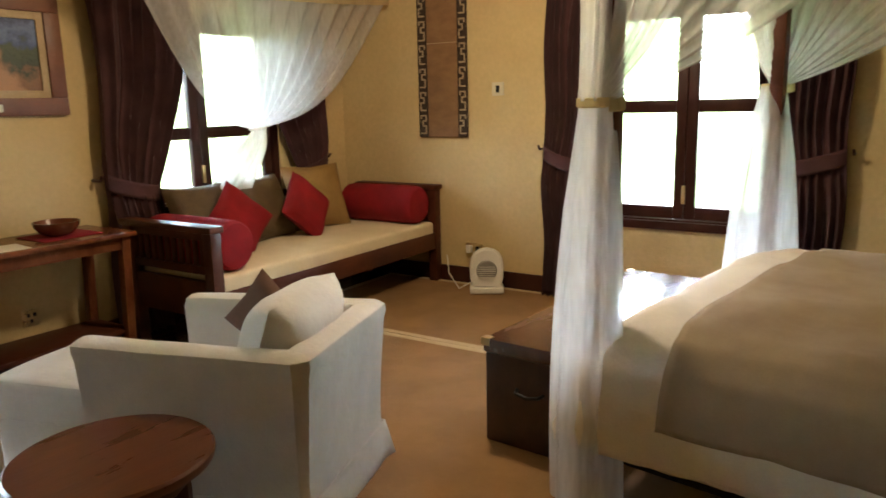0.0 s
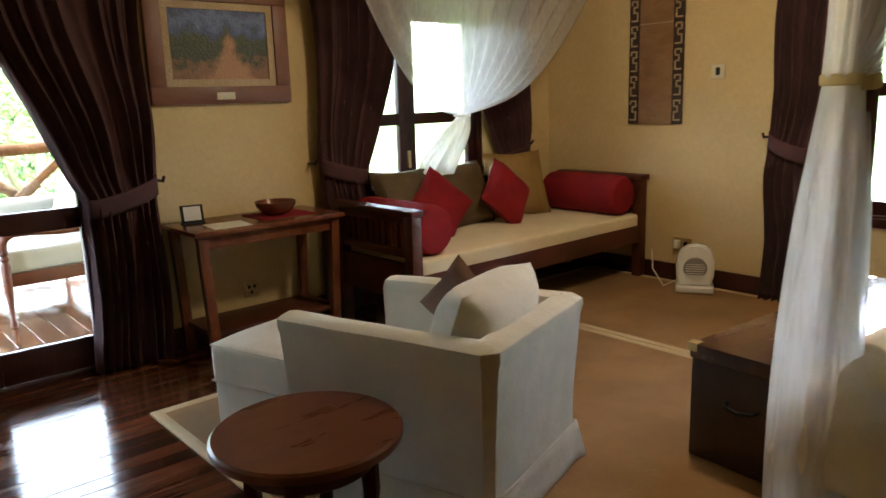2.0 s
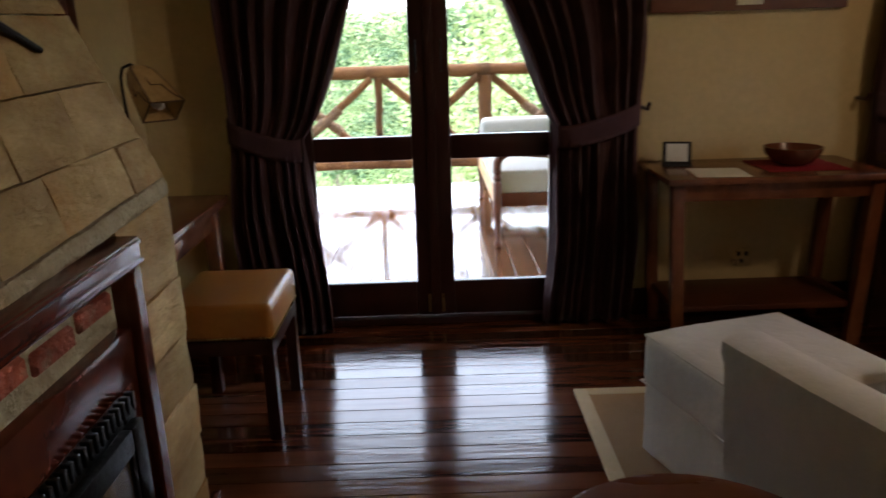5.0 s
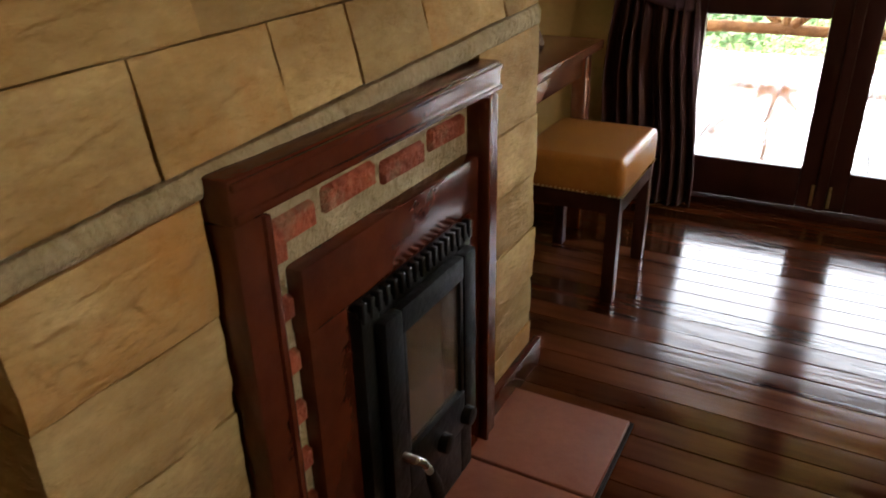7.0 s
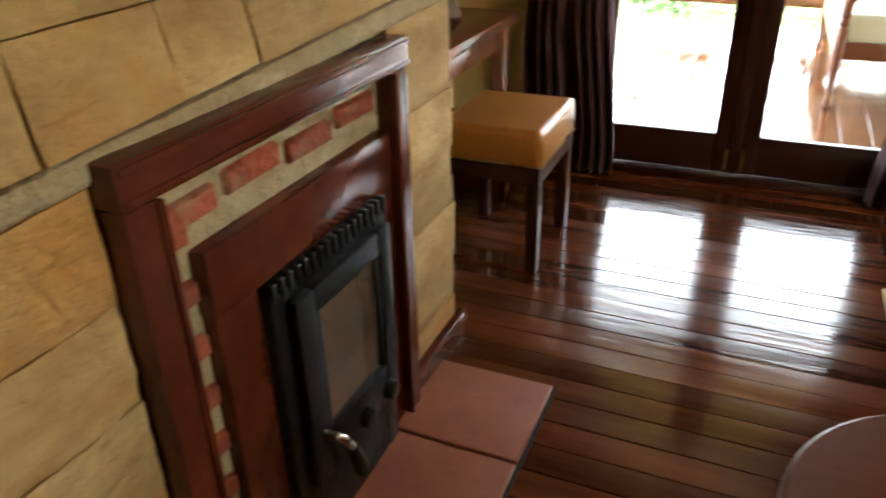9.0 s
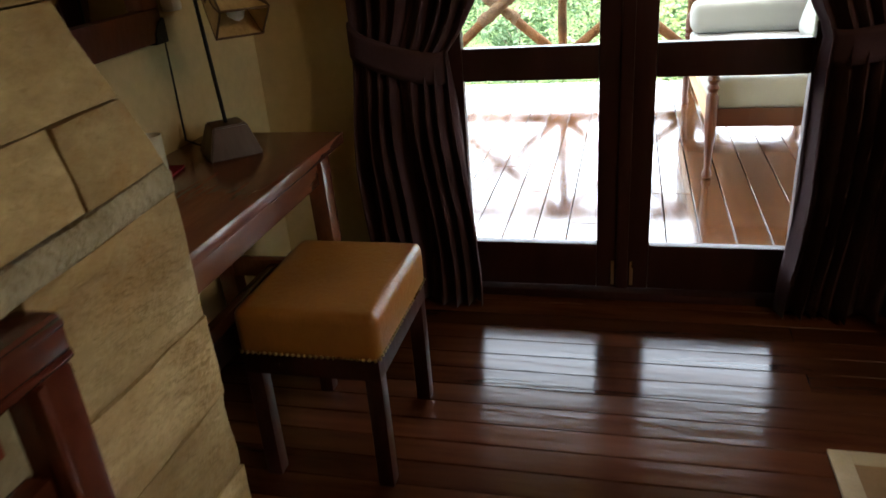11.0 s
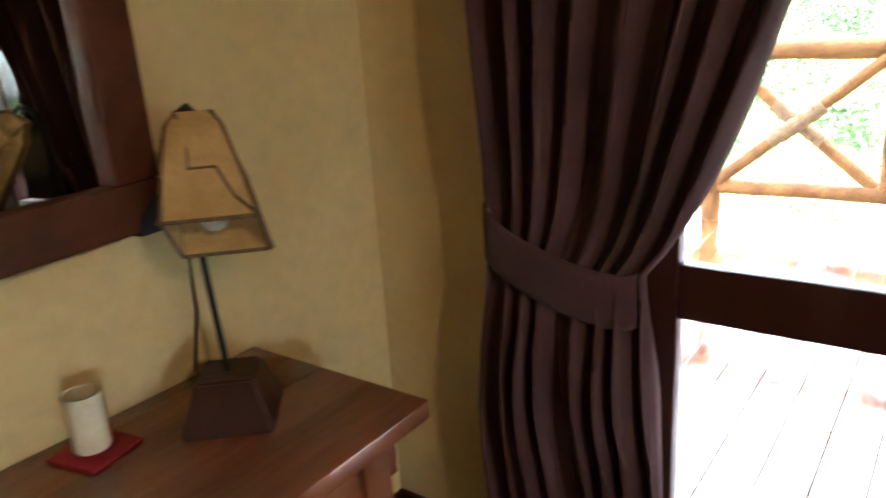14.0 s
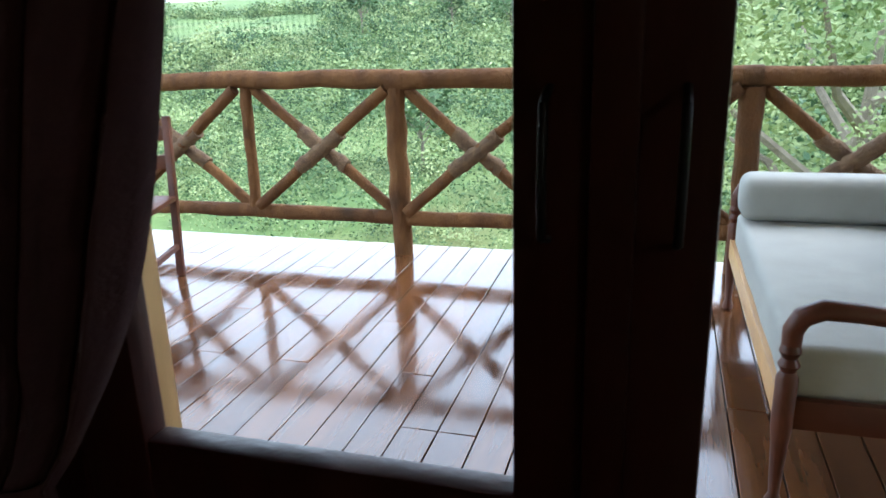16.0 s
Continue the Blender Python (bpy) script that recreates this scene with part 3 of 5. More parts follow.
part("brick_bed", boxed(-0.72, -0.645, -2.496, -1.863, 0.0, 0.861), MORTAR, fire, "sandy mortar", smooth=False)
brick_me = mesh_of("brick", boxed(-0.012, 0.012, -0.095, 0.095, -0.032, 0.032, 0.008, 1), BRICK)
def brick(y, z, sy=1.0, sz=1.0):
    b = new("brick", brick_me)
    b.parent = fire
    b.matrix_basis = pose(-0.646, y, z, random.uniform(-2, 2), 0, 0) @ Matrix.Diagonal((1, sy, sz, 1))
for k in range(4):
    brick(-2.43 + k * 0.158, 0.802 + 0.01 * (k % 2), 0.72, 0.66)
for k in range(9):
    brick(-2.464, 0.04 + k * 0.092, 0.33, 0.62)
inner = bmesh.new()
box(inner, -0.70, -0.617, -2.430, -2.330, 0.0, 0.645, 0.008)
box(inner, -0.70, -0.617, -1.938, -1.865, 0.0, 0.645, 0.008)
box(inner, -0.70, -0.615, -2.433, -1.864, 0.632, 0.745, 0.010)
part("inner_surround", inner, SURROUND, fire, "mahogany inner panel")
stove = thing("stove", "black cast iron stove with a glass door", "stove", (0, 0, 0))
SY0, SY1 = -2.328, -1.940
part("stove_panel", boxed(-0.66, -0.597, SY0, SY0 + 0.055, 0.022, 0.612, 0.008), IRON, stove)
part("stove_panel", boxed(-0.66, -0.597, SY1 - 0.05, SY1, 0.022, 0.612, 0.008), IRON, stove)
part("stove_panel", boxed(-0.66, -0.597, SY0 + 0.055, SY1 - 0.05, 0.022, 0.17, 0.006), IRON, stove)
part("stove_panel", boxed(-0.66, -0.600, SY0 + 0.055, SY1 - 0.05, 0.575, 0.612, 0.006), IRON, stove)
part("stove_panel", boxed(-1.0, -0.98, SY0, SY1, 0.05, 0.6), IRON, stove)
part("stove_panel", boxed(-0.98, -0.66, SY0, SY0 + 0.015, 0.05, 0.6), IRON, stove)
part("stove_panel", boxed(-0.98, -0.66, SY1 - 0.015, SY1, 0.05, 0.6), IRON, stove)
part("stove_panel", boxed(-0.98, -0.66, SY0 + 0.015, SY1 - 0.015, 0.05, 0.065), IRON, stove)
part("stove_panel", boxed(-0.98, -0.66, SY0 + 0.015, SY1 - 0.015, 0.585, 0.6), IRON, stove)
DY0, DY1 = -2.298, -1.968
sdoor = part("stove_door", boxed(-0.596, -0.572, DY0, DY0 + 0.055, 0.19, 0.595, 0.007), IRON, stove)
part("door_bar", boxed(-0.596, -0.572, DY1 - 0.05, DY1, 0.19, 0.595, 0.007), IRON, sdoor)
part("door_bar", boxed(-0.596, -0.573, DY0 + 0.055, DY1 - 0.05, 0.19, 0.285, 0.006), IRON, sdoor)
part("door_bar", boxed(-0.596, -0.573, DY0 + 0.055, DY1 - 0.05, 0.545, 0.595, 0.006), IRON, sdoor)
part("door_bar", boxed(-0.590, -0.576, DY0 + 0.055, DY0 + 0.068, 0.285, 0.545, 0.003), IRON, sdoor)
part("door_bar", boxed(-0.590, -0.576, DY1 - 0.063, DY1 - 0.05, 0.285, 0.545, 0.003), IRON, sdoor)
part("stove_glass", boxed(-0.588, -0.584, DY0 + 0.05, DY1 - 0.045, 0.28, 0.55), FIREGLASS, sdoor, "sooty glass", smooth=False)
vent = part("vent_strip", boxed(-0.66, -0.606, SY0, SY1, 0.613, 0.622), IRON, stove)
for k in range(17):
    part("vent_tooth", boxed(-0.614, -0.594, SY0 + 0.004 + k * 0.0232, SY0 + 0.016 + k * 0.0232, 0.600, 0.638, 0.002, 1), IRON, vent)
part("door_handle", tube(bmesh.new(), [(-0.572, -2.265, 0.30), (-0.545, -2.267, 0.302), (-0.536, -2.257, 0.292), (-0.532, -2.242, 0.262)], 0.008, 10), CHROME, sdoor, "chrome handle shank")
part("handle_grip", tube(bmesh.new(), [(-0.532, -2.242, 0.262), (-0.53, -2.23, 0.225), (-0.53, -2.218, 0.182), (-0.53, -2.216, 0.175)], [0.010, 0.014, 0.013, 0.006], 12), BLACK, sdoor)
for y in (-2.12, -2.02):
    part("knob", tube(bmesh.new(), [(-0.573, y, 0.222), (-0.555, y, 0.222), (-0.552, y, 0.222)], [0.022, 0.020, 0.013], 16), IRON, sdoor)
part("log_grate", boxed(-0.69, -0.655, -2.29, -1.99, 0.22, 0.27, 0.006), BARK, stove, "pale ceramic grate")
for k in range(7):
    part("grate_bar", tube(bmesh.new(), [(-0.668, -2.275 + k * 0.045, 0.26), (-0.668, -2.265 + k * 0.045, 0.30), (-0.668, -2.275 + k * 0.045, 0.335 + 0.02 * (k % 2))], [0.013, 0.016, 0.008], 8), BARK, stove)
part("skirting", boxed(FX - 0.001, FX + 0.022, -1.795, FY1 + 0.02, 0, 0.085, 0.006), SURROUND, fire, "mahogany skirting")
part("skirting", boxed(FX - 0.001, FX + 0.022, FY0 - 0.02, -2.597, 0, 0.085, 0.006), SURROUND, fire)
hearth = thing("hearth", "terracotta tiled hearth slab in front of the stove", "hearth", (0, 0, 0), kind="structure")
part("hearth_bed", boxed(-0.645, -0.302, -2.63, -1.625, -0.004, 0.012), GAP, hearth)
tile_me = mesh_of("tile", boxed(-0.163, 0.163, -0.147, 0.147, -0.008, 0.008, 0.003, 1), TILE)
for k in range(3):
    b = new("tile", tile_me)
    b.parent = hearth
    b.matrix_basis = pose(-0.473, -1.778 - k * 0.3, 0.014)

# carved ornament hung on the sloping hood
orn = thing("wall_ornament", "black carved shield with crossed sticks hung on the stonework", "ornament", (FX - 0.115, -2.16, 1.26))
slope = Matrix.Rotation(-math.atan(0.38), 4, "Y")
def shield(u, v):
    a, w = u * 2 * math.pi, math.sin(v * math.pi)
    return Vector((0.012 + 0.03 * math.cos(a) * w, 0.10 * math.sin(a) * w ** 0.8, 0.01 + 0.46 * v))
part("shield", moved(sheet(bmesh.new(), shield, 24, 16), slope), BLACK, orn)
for s in (-1, 1):
    part("stick", moved(tube(bmesh.new(), [(0.012, s * 0.40, 0.035), (0.014, s * 0.2, 0.135), (0.014, -s * 0.1, 0.29), (0.012, -s * 0.36, 0.43)], [0.007, 0.010, 0.010, 0.006], 8), slope), BLACK, orn)

# ---------------------------------------------------------------- desk corner
desk = thing("desk", "red-brown wooden writing desk against the wall", "desk", (0, 0, 0))
dt = boxed(WEST + 0.004, -0.815, -1.46, -0.393, 0.692, 0.727, 0.006)
part("desktop", dt, DESKWOOD, desk)
part("apron", boxed(-0.862, -0.842, -1.40, -0.46, 0.615, 0.690, 0.003), DESKWOOD, desk)
part("apron", boxed(WEST + 0.05, -0.862, -0.50, -0.48, 0.615, 0.690, 0.003), DESKWOOD, desk)
for x0, x1 in ((-0.88, -0.83), (WEST + 0.03, WEST + 0.08)):
    for y0, dy in ((-0.525, 0.05), (-1.40, -0.03)):
        part("leg", moved(boxed(-0.027, 0.027, -0.03, 0.03, -0.692, -0.002, 0.004), Matrix.Translation(((x0 + x1) / 2, y0, 0.692)) @ Matrix.Rotation(dy, 4, "X")), DESKWOOD, desk)
part("stretcher", boxed(-1.20, -0.86, -0.53, -0.50, 0.30, 0.36, 0.004), DESKWOOD, desk)
part("stretcher", boxed(-1.06, -1.03, -1.36, -0.53, 0.31, 0.35, 0.004), DESKWOOD, desk)

stool = thing("stool", "dark wooden stool with a tan leather seat", "stool", (-0.705, -0.85, 0))
part("seat", boxed(-0.178, 0.178, -0.21, 0.21, 0.365, 0.490, 0.028, 4), LEATHER, stool, "glossy tan leather pad")
part("seat_frame", boxed(-0.173, 0.173, -0.205, 0.205, 0.315, 0.372, 0.004), DARKWOOD, stool)
for sx in (-1, 1):
    for sy in (-1, 1):
        part("leg", moved(boxed(-0.02, 0.02, -0.02, 0.02, 0, 0.318, 0.003), Matrix.Translation((sx * 0.152, sy * 0.183, 0))), DARKWOOD, stool)
studs = bmesh.new()
for k in range(24):
    for sx in (-1, 1):
        bmesh.ops.create_icosphere(studs, subdivisions=1, radius=0.005, matrix=Matrix.Translation((sx * 0.177, -0.2 + k * 0.0174, 0.377)))
    for sy in (-1, 1):
        bmesh.ops.create_icosphere(studs, subdivisions=1, radius=0.005, matrix=Matrix.Translation((-0.168 + k * 0.0146, sy * 0.209, 0.377)))
part("stud_trim", studs, BRASS, stool, "row of brass studs")

mir = thing("wall_mirror", "wall mirror in a dark wood frame with black leather corners", "mirror", (WEST + 0.034, -0.862, 1.033), 6)
MW, MH, MF = 0.30, 0.74, 0.085
for y0, y1, z0, z1 in ((-MW, MW, 0, MF), (-MW, MW, MH - MF, MH), (-MW, -MW + MF, MF, MH - MF), (MW - MF, MW, MF, MH - MF)):
    part("frame_bar", boxed(0.002, 0.042, y0, y1, z0, z1, 0.006), DAYWOOD, mir)
part("mirror_glass", boxed(0.012, 0.018, -MW + MF - 0.004, MW - MF + 0.004, MF - 0.004, MH - MF + 0.004), MIRROR, mir, smooth=False)
for sy in (-1, 1):
    for z in (0, MH):
        cm = bmesh.new()
        s2 = 1 if z == 0 else -1
        ring = [(sy * (MW + 0.004), z - s2 * 0.004), (sy * (MW - 0.06), z - s2 * 0.004), (sy * (MW - 0.052), z + s2 * 0.025), (sy * (MW - 0.03), z + s2 * 0.048), (sy * (MW - 0.004), z + s2 * 0.06), (sy * (MW + 0.004), z + s2 * 0.057)]
        a = [cm.verts.new((0.001, p, q)) for p, q in ring]
        b = [cm.verts.new((0.047, p, q)) for p, q in ring]
        cm.faces.new(a), cm.faces.new(b[::-1])
        for k in range(6):
            cm.faces.new((a[k], a[(k + 1) % 6], b[(k + 1) % 6], b[k]))
        part("corner_cap", cm, BLACK, mir, "black leather corner")

TOP = 0.7275
lamp = thing("desk_lamp", "bent-stem desk lamp with a bark-paper shade, unlit", "lamp", (-1.072, -0.598, TOP))
lb = bmesh.new()
r = bmesh.ops.create_cube(lb, size=1)
for v in r["verts"]:
    k = 0.046 if v.co.z > 0 else 0.074
    v.co = Vector((math.copysign(k, v.co.x), math.copysign(k, v.co.y), 0.085 if v.co.z > 0 else 0))
bmesh.ops.bevel(lb, geom=list(lb.edges), offset=0.004, segments=2, affect="EDGES")
part("lamp_base", moved(lb, pose(0, 0, 0, 0, 0, 42)), DARKWOOD, lamp, "dark wooden pyramid base")
part("stem", tube(bmesh.new(), [(0, 0, 0.08), (-0.006, -0.006, 0.25), (-0.012, -0.012, 0.42), (-0.012, -0.012, 0.47), (0.0, -0.016, 0.505), (0.03, -0.017, 0.517), (0.052, -0.02, 0.505)], 0.0055, 10), IRON, lamp)
AX = Vector((0.55, -0.35, -0.76)).normalized()
RT = Vector((0.72, 0.70, 0)).normalized()
UPV = RT.cross(AX).normalized()
head = Vector((0.046, -0.018, 0.50))
rings = []
for d_, hw2, hh2 in ((0.0, 0.024, 0.018), (0.035, 0.038, 0.036), (0.11, 0.050, 0.046), (0.19, 0.060, 0.055)):
    c_ = head + AX * d_
    rings.append([c_ + RT * sx * hw2 + UPV * sy * hh2 for sx, sy in ((-1, -1), (1, -1), (1, 1), (-1, 1))])
shb = bmesh.new()
vr = [[shb.verts.new(p) for p in q] for q in rings]
for a, b in zip(vr, vr[1:]):
    for k in range(4):
        shb.faces.new((a[k], a[(k + 1) % 4], b[(k + 1) % 4], b[k]))
shb.faces.new(vr[0])
sh = part("shade", shb, BARK, lamp, "tan bark-paper shade", smooth=False)
thick(sh, 0.003)
for k in range(4):
    part("shade_rib", tube(bmesh.new(), [q[k] for q in rings], 0.0028, 6), ROPE, sh)
    part("rim", tube(bmesh.new(), [rings[3][k], rings[3][(k + 1) % 4]], 0.003, 6), ROPE, sh)
    mid = (rings[2][k] + rings[2][(k + 1) % 4]) / 2
    nrm = (mid - (head + AX * 0.11)).normalized() * 0.004
    a, b = rings[0][k], rings[3][(k + 1) % 4]
    part("shade_cord", tube(bmesh.new(), [a + nrm, a * 0.5 + mid * 0.5 + nrm, mid * 0.7 + rings[2][k] * 0.3 + nrm, mid * 0.6 + rings[2][(k + 1) % 4] * 0.4 + nrm, b * 0.6 + mid * 0.4 + nrm, b + nrm], 0.0022, 6), ROPE, sh)
part("bulb", moved(lathe(bmesh.new(), [(0.006, 0.0), (0.012, 0.02), (0.022, 0.04), (0.024, 0.055), (0.012, 0.075)]), Matrix.Translation(head + AX * 0.10) @ AX.to_track_quat("Z", "Y").to_matrix().to_4x4()), BULB, lamp)
part("cable", tube(bmesh.new(), [(-0.05, 0.0, 0.01), (-0.10, 0.02, 0.012), (-0.17, 0.05, 0.02), (-0.195, 0.09, 0.12), (-0.20, 0.10, 0.37)], 0.003, 6), BLACK, lamp)


def wall_plate(label, at, turn, w, h, face, holes, group="electrical plates"):
    t = thing("wall_socket", label, "socket", at, turn, group)
    part("plate", boxed(-w / 2, w / 2, -0.010, -0.001, -h / 2, h / 2, 0.003), face, t)
    for hx, hz, hw, hh in holes:
        part("slot", boxed(hx - hw / 2, hx + hw / 2, -0.0125, -0.010, hz - hh / 2, hz + hh / 2), BLACK, t)
    return t


wall_plate("brass double socket plate on the plaster wall", (WEST, -1.30, 1.115), 90, 0.14, 0.09, BRASS, [(0.03, 0.02, 0.014, 0.018), (-0.03, 0.02, 0.014, 0.018), (0.0, -0.02, 0.05, 0.012)])
pl = wall_plate("brass socket with a white plug above the desk", (WEST, -0.48, 1.13), 90, 0.085, 0.085, BRASS, [])
part("plug", boxed(-0.022, 0.025, -0.05, -0.0105, -0.03, 0.03, 0.008), PLASTIC, pl, "white plug")
wall_plate("brass socket plate on the plaster wall", (1.44, NORTH, 0.27), 0, 0.095, 0.09, BRASS, [(-0.015, 0.015, 0.016, 0.02), (0.02, 0.015, 0.016, 0.02), (0.0, -0.02, 0.014, 0.02)])
wall_plate("cream light switch on the plaster wall", (EAST, -1.46, 1.485), -90, 0.095, 0.095, CERAMIC, [(0, 0, 0.028, 0.05)])
pl2 = wall_plate("brass socket with a plug behind the heater", (EAST, -1.24, 0.28), -90, 0.15, 0.09, BRASS, [(0.03, 0, 0.03, 0.04)])
part("plug", boxed(-0.05, -0.01, -0.05, -0.0105, -0.03, 0.03, 0.008), PLASTIC, pl2)


def coaster(x, y, turn):
    solid("coaster", moved(boxed(-0.05, 0.05, -0.05, 0.05, 0, 0.006, 0.002), pose(x, y, TOP, 0, 0, turn)), RED, "red cloth coaster on the desk", "coaster", group="coasters")


coaster(-1.175, -1.045, 20), coaster(-1.18, -0.785, 12), coaster(-1.17, -1.33, 5)
tin = thing("trinket_box", "round cream lidded box with faint drawing", "box", (-1.185, -1.045, TOP + 0.0065))
part("box_body", lathe(bmesh.new(), [(0.056, 0), (0.060, 0.006), (0.060, 0.032)]), CERAMIC, tin)
part("lid", lathe(bmesh.new(), [(0.062, 0.033), (0.065, 0.037), (0.065, 0.047), (0.060, 0.053), (0.04, 0.055)]), CERAMIC, tin)
tin.scale = (1, 1, 0.78)
cup = thing("tumbler", "cream ceramic tumbler on a red coaster", "cup", (-1.185, -0.785, TOP + 0.0065))
part("cup_body", lathe(bmesh.new(), [(0.026, 0), (0.029, 0.004), (0.029, 0.092), (0.030, 0.096), (0.027, 0.096), (0.025, 0.02), (0.005, 0.018)]), CERAMIC, cup)
bowl = thing("desk_bowl", "cream bowl holding a red and black cloth", "bowl", (-1.18, -1.33, TOP + 0.0065))
part("bowl_body", lathe(bmesh.new(), [(0.030, 0), (0.045, 0.012), (0.062, 0.05), (0.064, 0.055), (0.060, 0.055), (0.04, 0.016), (0.005, 0.012)]), CERAMIC, bowl)
part("red_cloth", moved(pillow_mesh(0.085, 0.07, 0.06, 8), pose(-0.01, -0.015, 0.02, 25, 20, 40)), RED, bowl)
part("black_cloth", moved(pillow_mesh(0.07, 0.08, 0.04, 8), pose(0.005, 0.03, 0.02, -35, 10, 15)), BLACK, bowl)
bin_ = thing("log_box", "low dark wooden box on the floor beside the desk", "box", (-1.06, -0.17, 0))
for a in ((-0.15, 0.15, -0.10, -0.085), (-0.15, 0.15, 0.085, 0.10), (-0.15, -0.135, -0.085, 0.085), (0.135, 0.15, -0.085, 0.085)):
    part("side", boxed(a[0], a[1], a[2], a[3], 0.001, 0.16, 0.003), DAYWOOD, bin_)
part("bottom", boxed(-0.135, 0.135, -0.085, 0.085, 0.001, 0.02), DAYWOOD, bin_)

# ---------------------------------------------------------------- sitting corner
def soft_box(x0, x1, y0, y1, z0, z1, r, seg=4, puff=0.0, seed=0):
    bm = boxed(x0, x1, y0, y1, z0, z1, r, seg=seg)
    bmesh.ops.subdivide_edges(bm, edges=[e for e in bm.edges if e.calc_length() > 0.12], cuts=5, use_grid_fill=True)
    c = Vector(((x0 + x1) / 2, (y0 + y1) / 2, (z0 + z1) / 2))
    for v in bm.verts:
        d = v.co - c
        q = max(0, 1 - (2 * d.x / (x1 - x0)) ** 2) * max(0, 1 - (2 * d.y / (y1 - y0)) ** 2)
        v.co.z += puff * q * (1 if d.z > 0 else 0)
        v.co += Vector((noise.noise(v.co * 5 + Vector((seed, 0, 0))), noise.noise(v.co * 5 + Vector((0, seed + 9, 0))), noise.noise(v.co * 4 + Vector((seed, 3, 0))))) * 0.006
    return bm


chair = thing("armchair", "off-white slipcovered armchair with loose cushions", "armchair", (1.10, -2.09, 0), 17)
CW, CD = 0.335, 0.40


def shell(bm, path, height, flare, wide, seed):
    """A padded wall along a plan path, with a flared outer face, a flat piped top and an inner face; path runs clockwise as seen from above."""
    pts = [Vector((*p, 0)) for p in path]
    prof = [(0.0, 0.05), (0.004, 0.2), (0.012, 0.36), (0.6, 0.50), (1.0, 0.90), (1.06, 0.945), (0.98, 0.985), (0.5, 1.0)]
    rows = []
    for i, p in enumerate(pts):
        d0 = (p - pts[i - 1]).normalized() if i else None
        d1 = (pts[i + 1] - p).normalized() if i + 1 < len(pts) else None
        d = ((d0 or d1) + (d1 or d0)).normalized()
        out = Vector((d.y, -d.x, 0)) / max(0.6, (d0 or d1).dot(d))
        h = height(p)
        row = []
        for f, k in prof:
            o = flare * max(0, k - 0.3) ** 1.6 * 1.6 + (0.006 if 0.9 < k < 0.97 else 0)
            row.append(p + out * (o - (0.02 if k == 1.0 else 0)) + Vector((0, 0, k * h)))
        for w, k in ((0.55, 1.008), (0.85, 0.995), (1.0, 0.95), (1.02, 0.75), (1.02, 0.4)):
            row.append(p + out * (flare - wide * w) + Vector((0, 0, k * h)))
        wob = [v + Vector((noise.noise(v * 5 + Vector((seed, 0, 0))), noise.noise(v * 5 + Vector((0, seed, 0))), 0.6 * noise.noise(v * 6))) * 0.007 for v in row]
        rows.append([bm.verts.new(v) for v in wob])
    for p, q in zip(rows, rows[1:]):
        for k in range(len(p) - 1):
            bm.faces.new((p[k], q[k], q[k + 1], p[k + 1]))
    bm.faces.new(rows[0]), bm.faces.new(rows[-1][::-1])
    return bm


def arc_path(a, b, n=16):
    return [(a[0] + (b[0] - a[0]) * k / n, a[1] + (b[1] - a[1]) * k / n) for k in range(n + 1)]


U_PATH = arc_path((-CW, CD), (-CW, -CD + 0.025)) + arc_path((-CW + 0.025, -CD), (CW - 0.025, -CD), 14) + arc_path((CW, -CD + 0.025), (CW, CD))
part("back_and_arms", shell(bmesh.new(), U_PATH, lambda p: 0.655 - 0.05 * max(0, p.y) ** 1.5 * (p.x > 0), 0.036, 0.125, 1), COTTON, chair)
part("seat", soft_box(-0.25, 0.25, -0.34, 0.39, 0.10, 0.40, 0.04, puff=0.03), COTTON, chair)
def skirt_f(u, v):
    a = u * 4
    k, f = int(min(a, 3.999)), a - int(min(a, 3.999))
    cs = [(-CW - 0.006, -CD - 0.006), (CW + 0.006, -CD - 0.006), (CW + 0.006, CD + 0.004), (-CW - 0.006, CD + 0.004)]
    p, q = Vector(cs[k]), Vector(cs[(k + 1) % 4])
    w = p.lerp(q, f)
    corner = math.exp(-(min(f, 1 - f) / 0.03) ** 2)
    out = w.normalized() * ((1 - v) * (0.010 + 0.03 * corner) + 0.003 * math.sin(40 * u) * (1 - v))
    return Vector((w.x + out.x, w.y + out.y, 0.014 + v * 0.145))
sk = part("skirt", sheet(bmesh.new(), skirt_f, 120, 4), COTTON, chair)
thick(sk, 0.005)
piping = bmesh.new()
for p, q in (((-CW, -CD), (CW, -CD)), ((CW, -CD), (CW, CD)), ((-CW, CD), (-CW, -CD))):
    tube(piping, [Vector((*xy, 0.16)) + Vector((*xy, 0)).normalized() * 0.008 for xy in arc_path(p, q, 8)], 0.004, 6)
part("skirt_piping", piping, COTTON, chair)
part("back_cushion", moved(pillow_mesh(0.53, 0.40, 0.25, 18, 0.02, 3), pose(-0.01, -0.13, 0.40, 20, 0, 2)), COTTON, chair, "plump cream back cushion")
cushion = thing("cushion", "brown pointed scatter cushion in the armchair", "cushion", (1.30, -1.99, 0.42), -72)
part("cushion_body", moved(pillow_mesh(0.26, 0.26, 0.10, 14, 0.1, 7), pose(0, 0, 0.02, -14, 0, 0) @ Matrix.Translation((0, 0, 0.17)) @ pose(0, 0, 0, 0, 38, 0) @ Matrix.Translation((0, 0, -0.145))), BROWNCLOTH, cushion)

ott = thing("ottoman", "off-white slipcovered ottoman in front of the armchair", "ottoman", (0.955, -1.365, 0), 17)
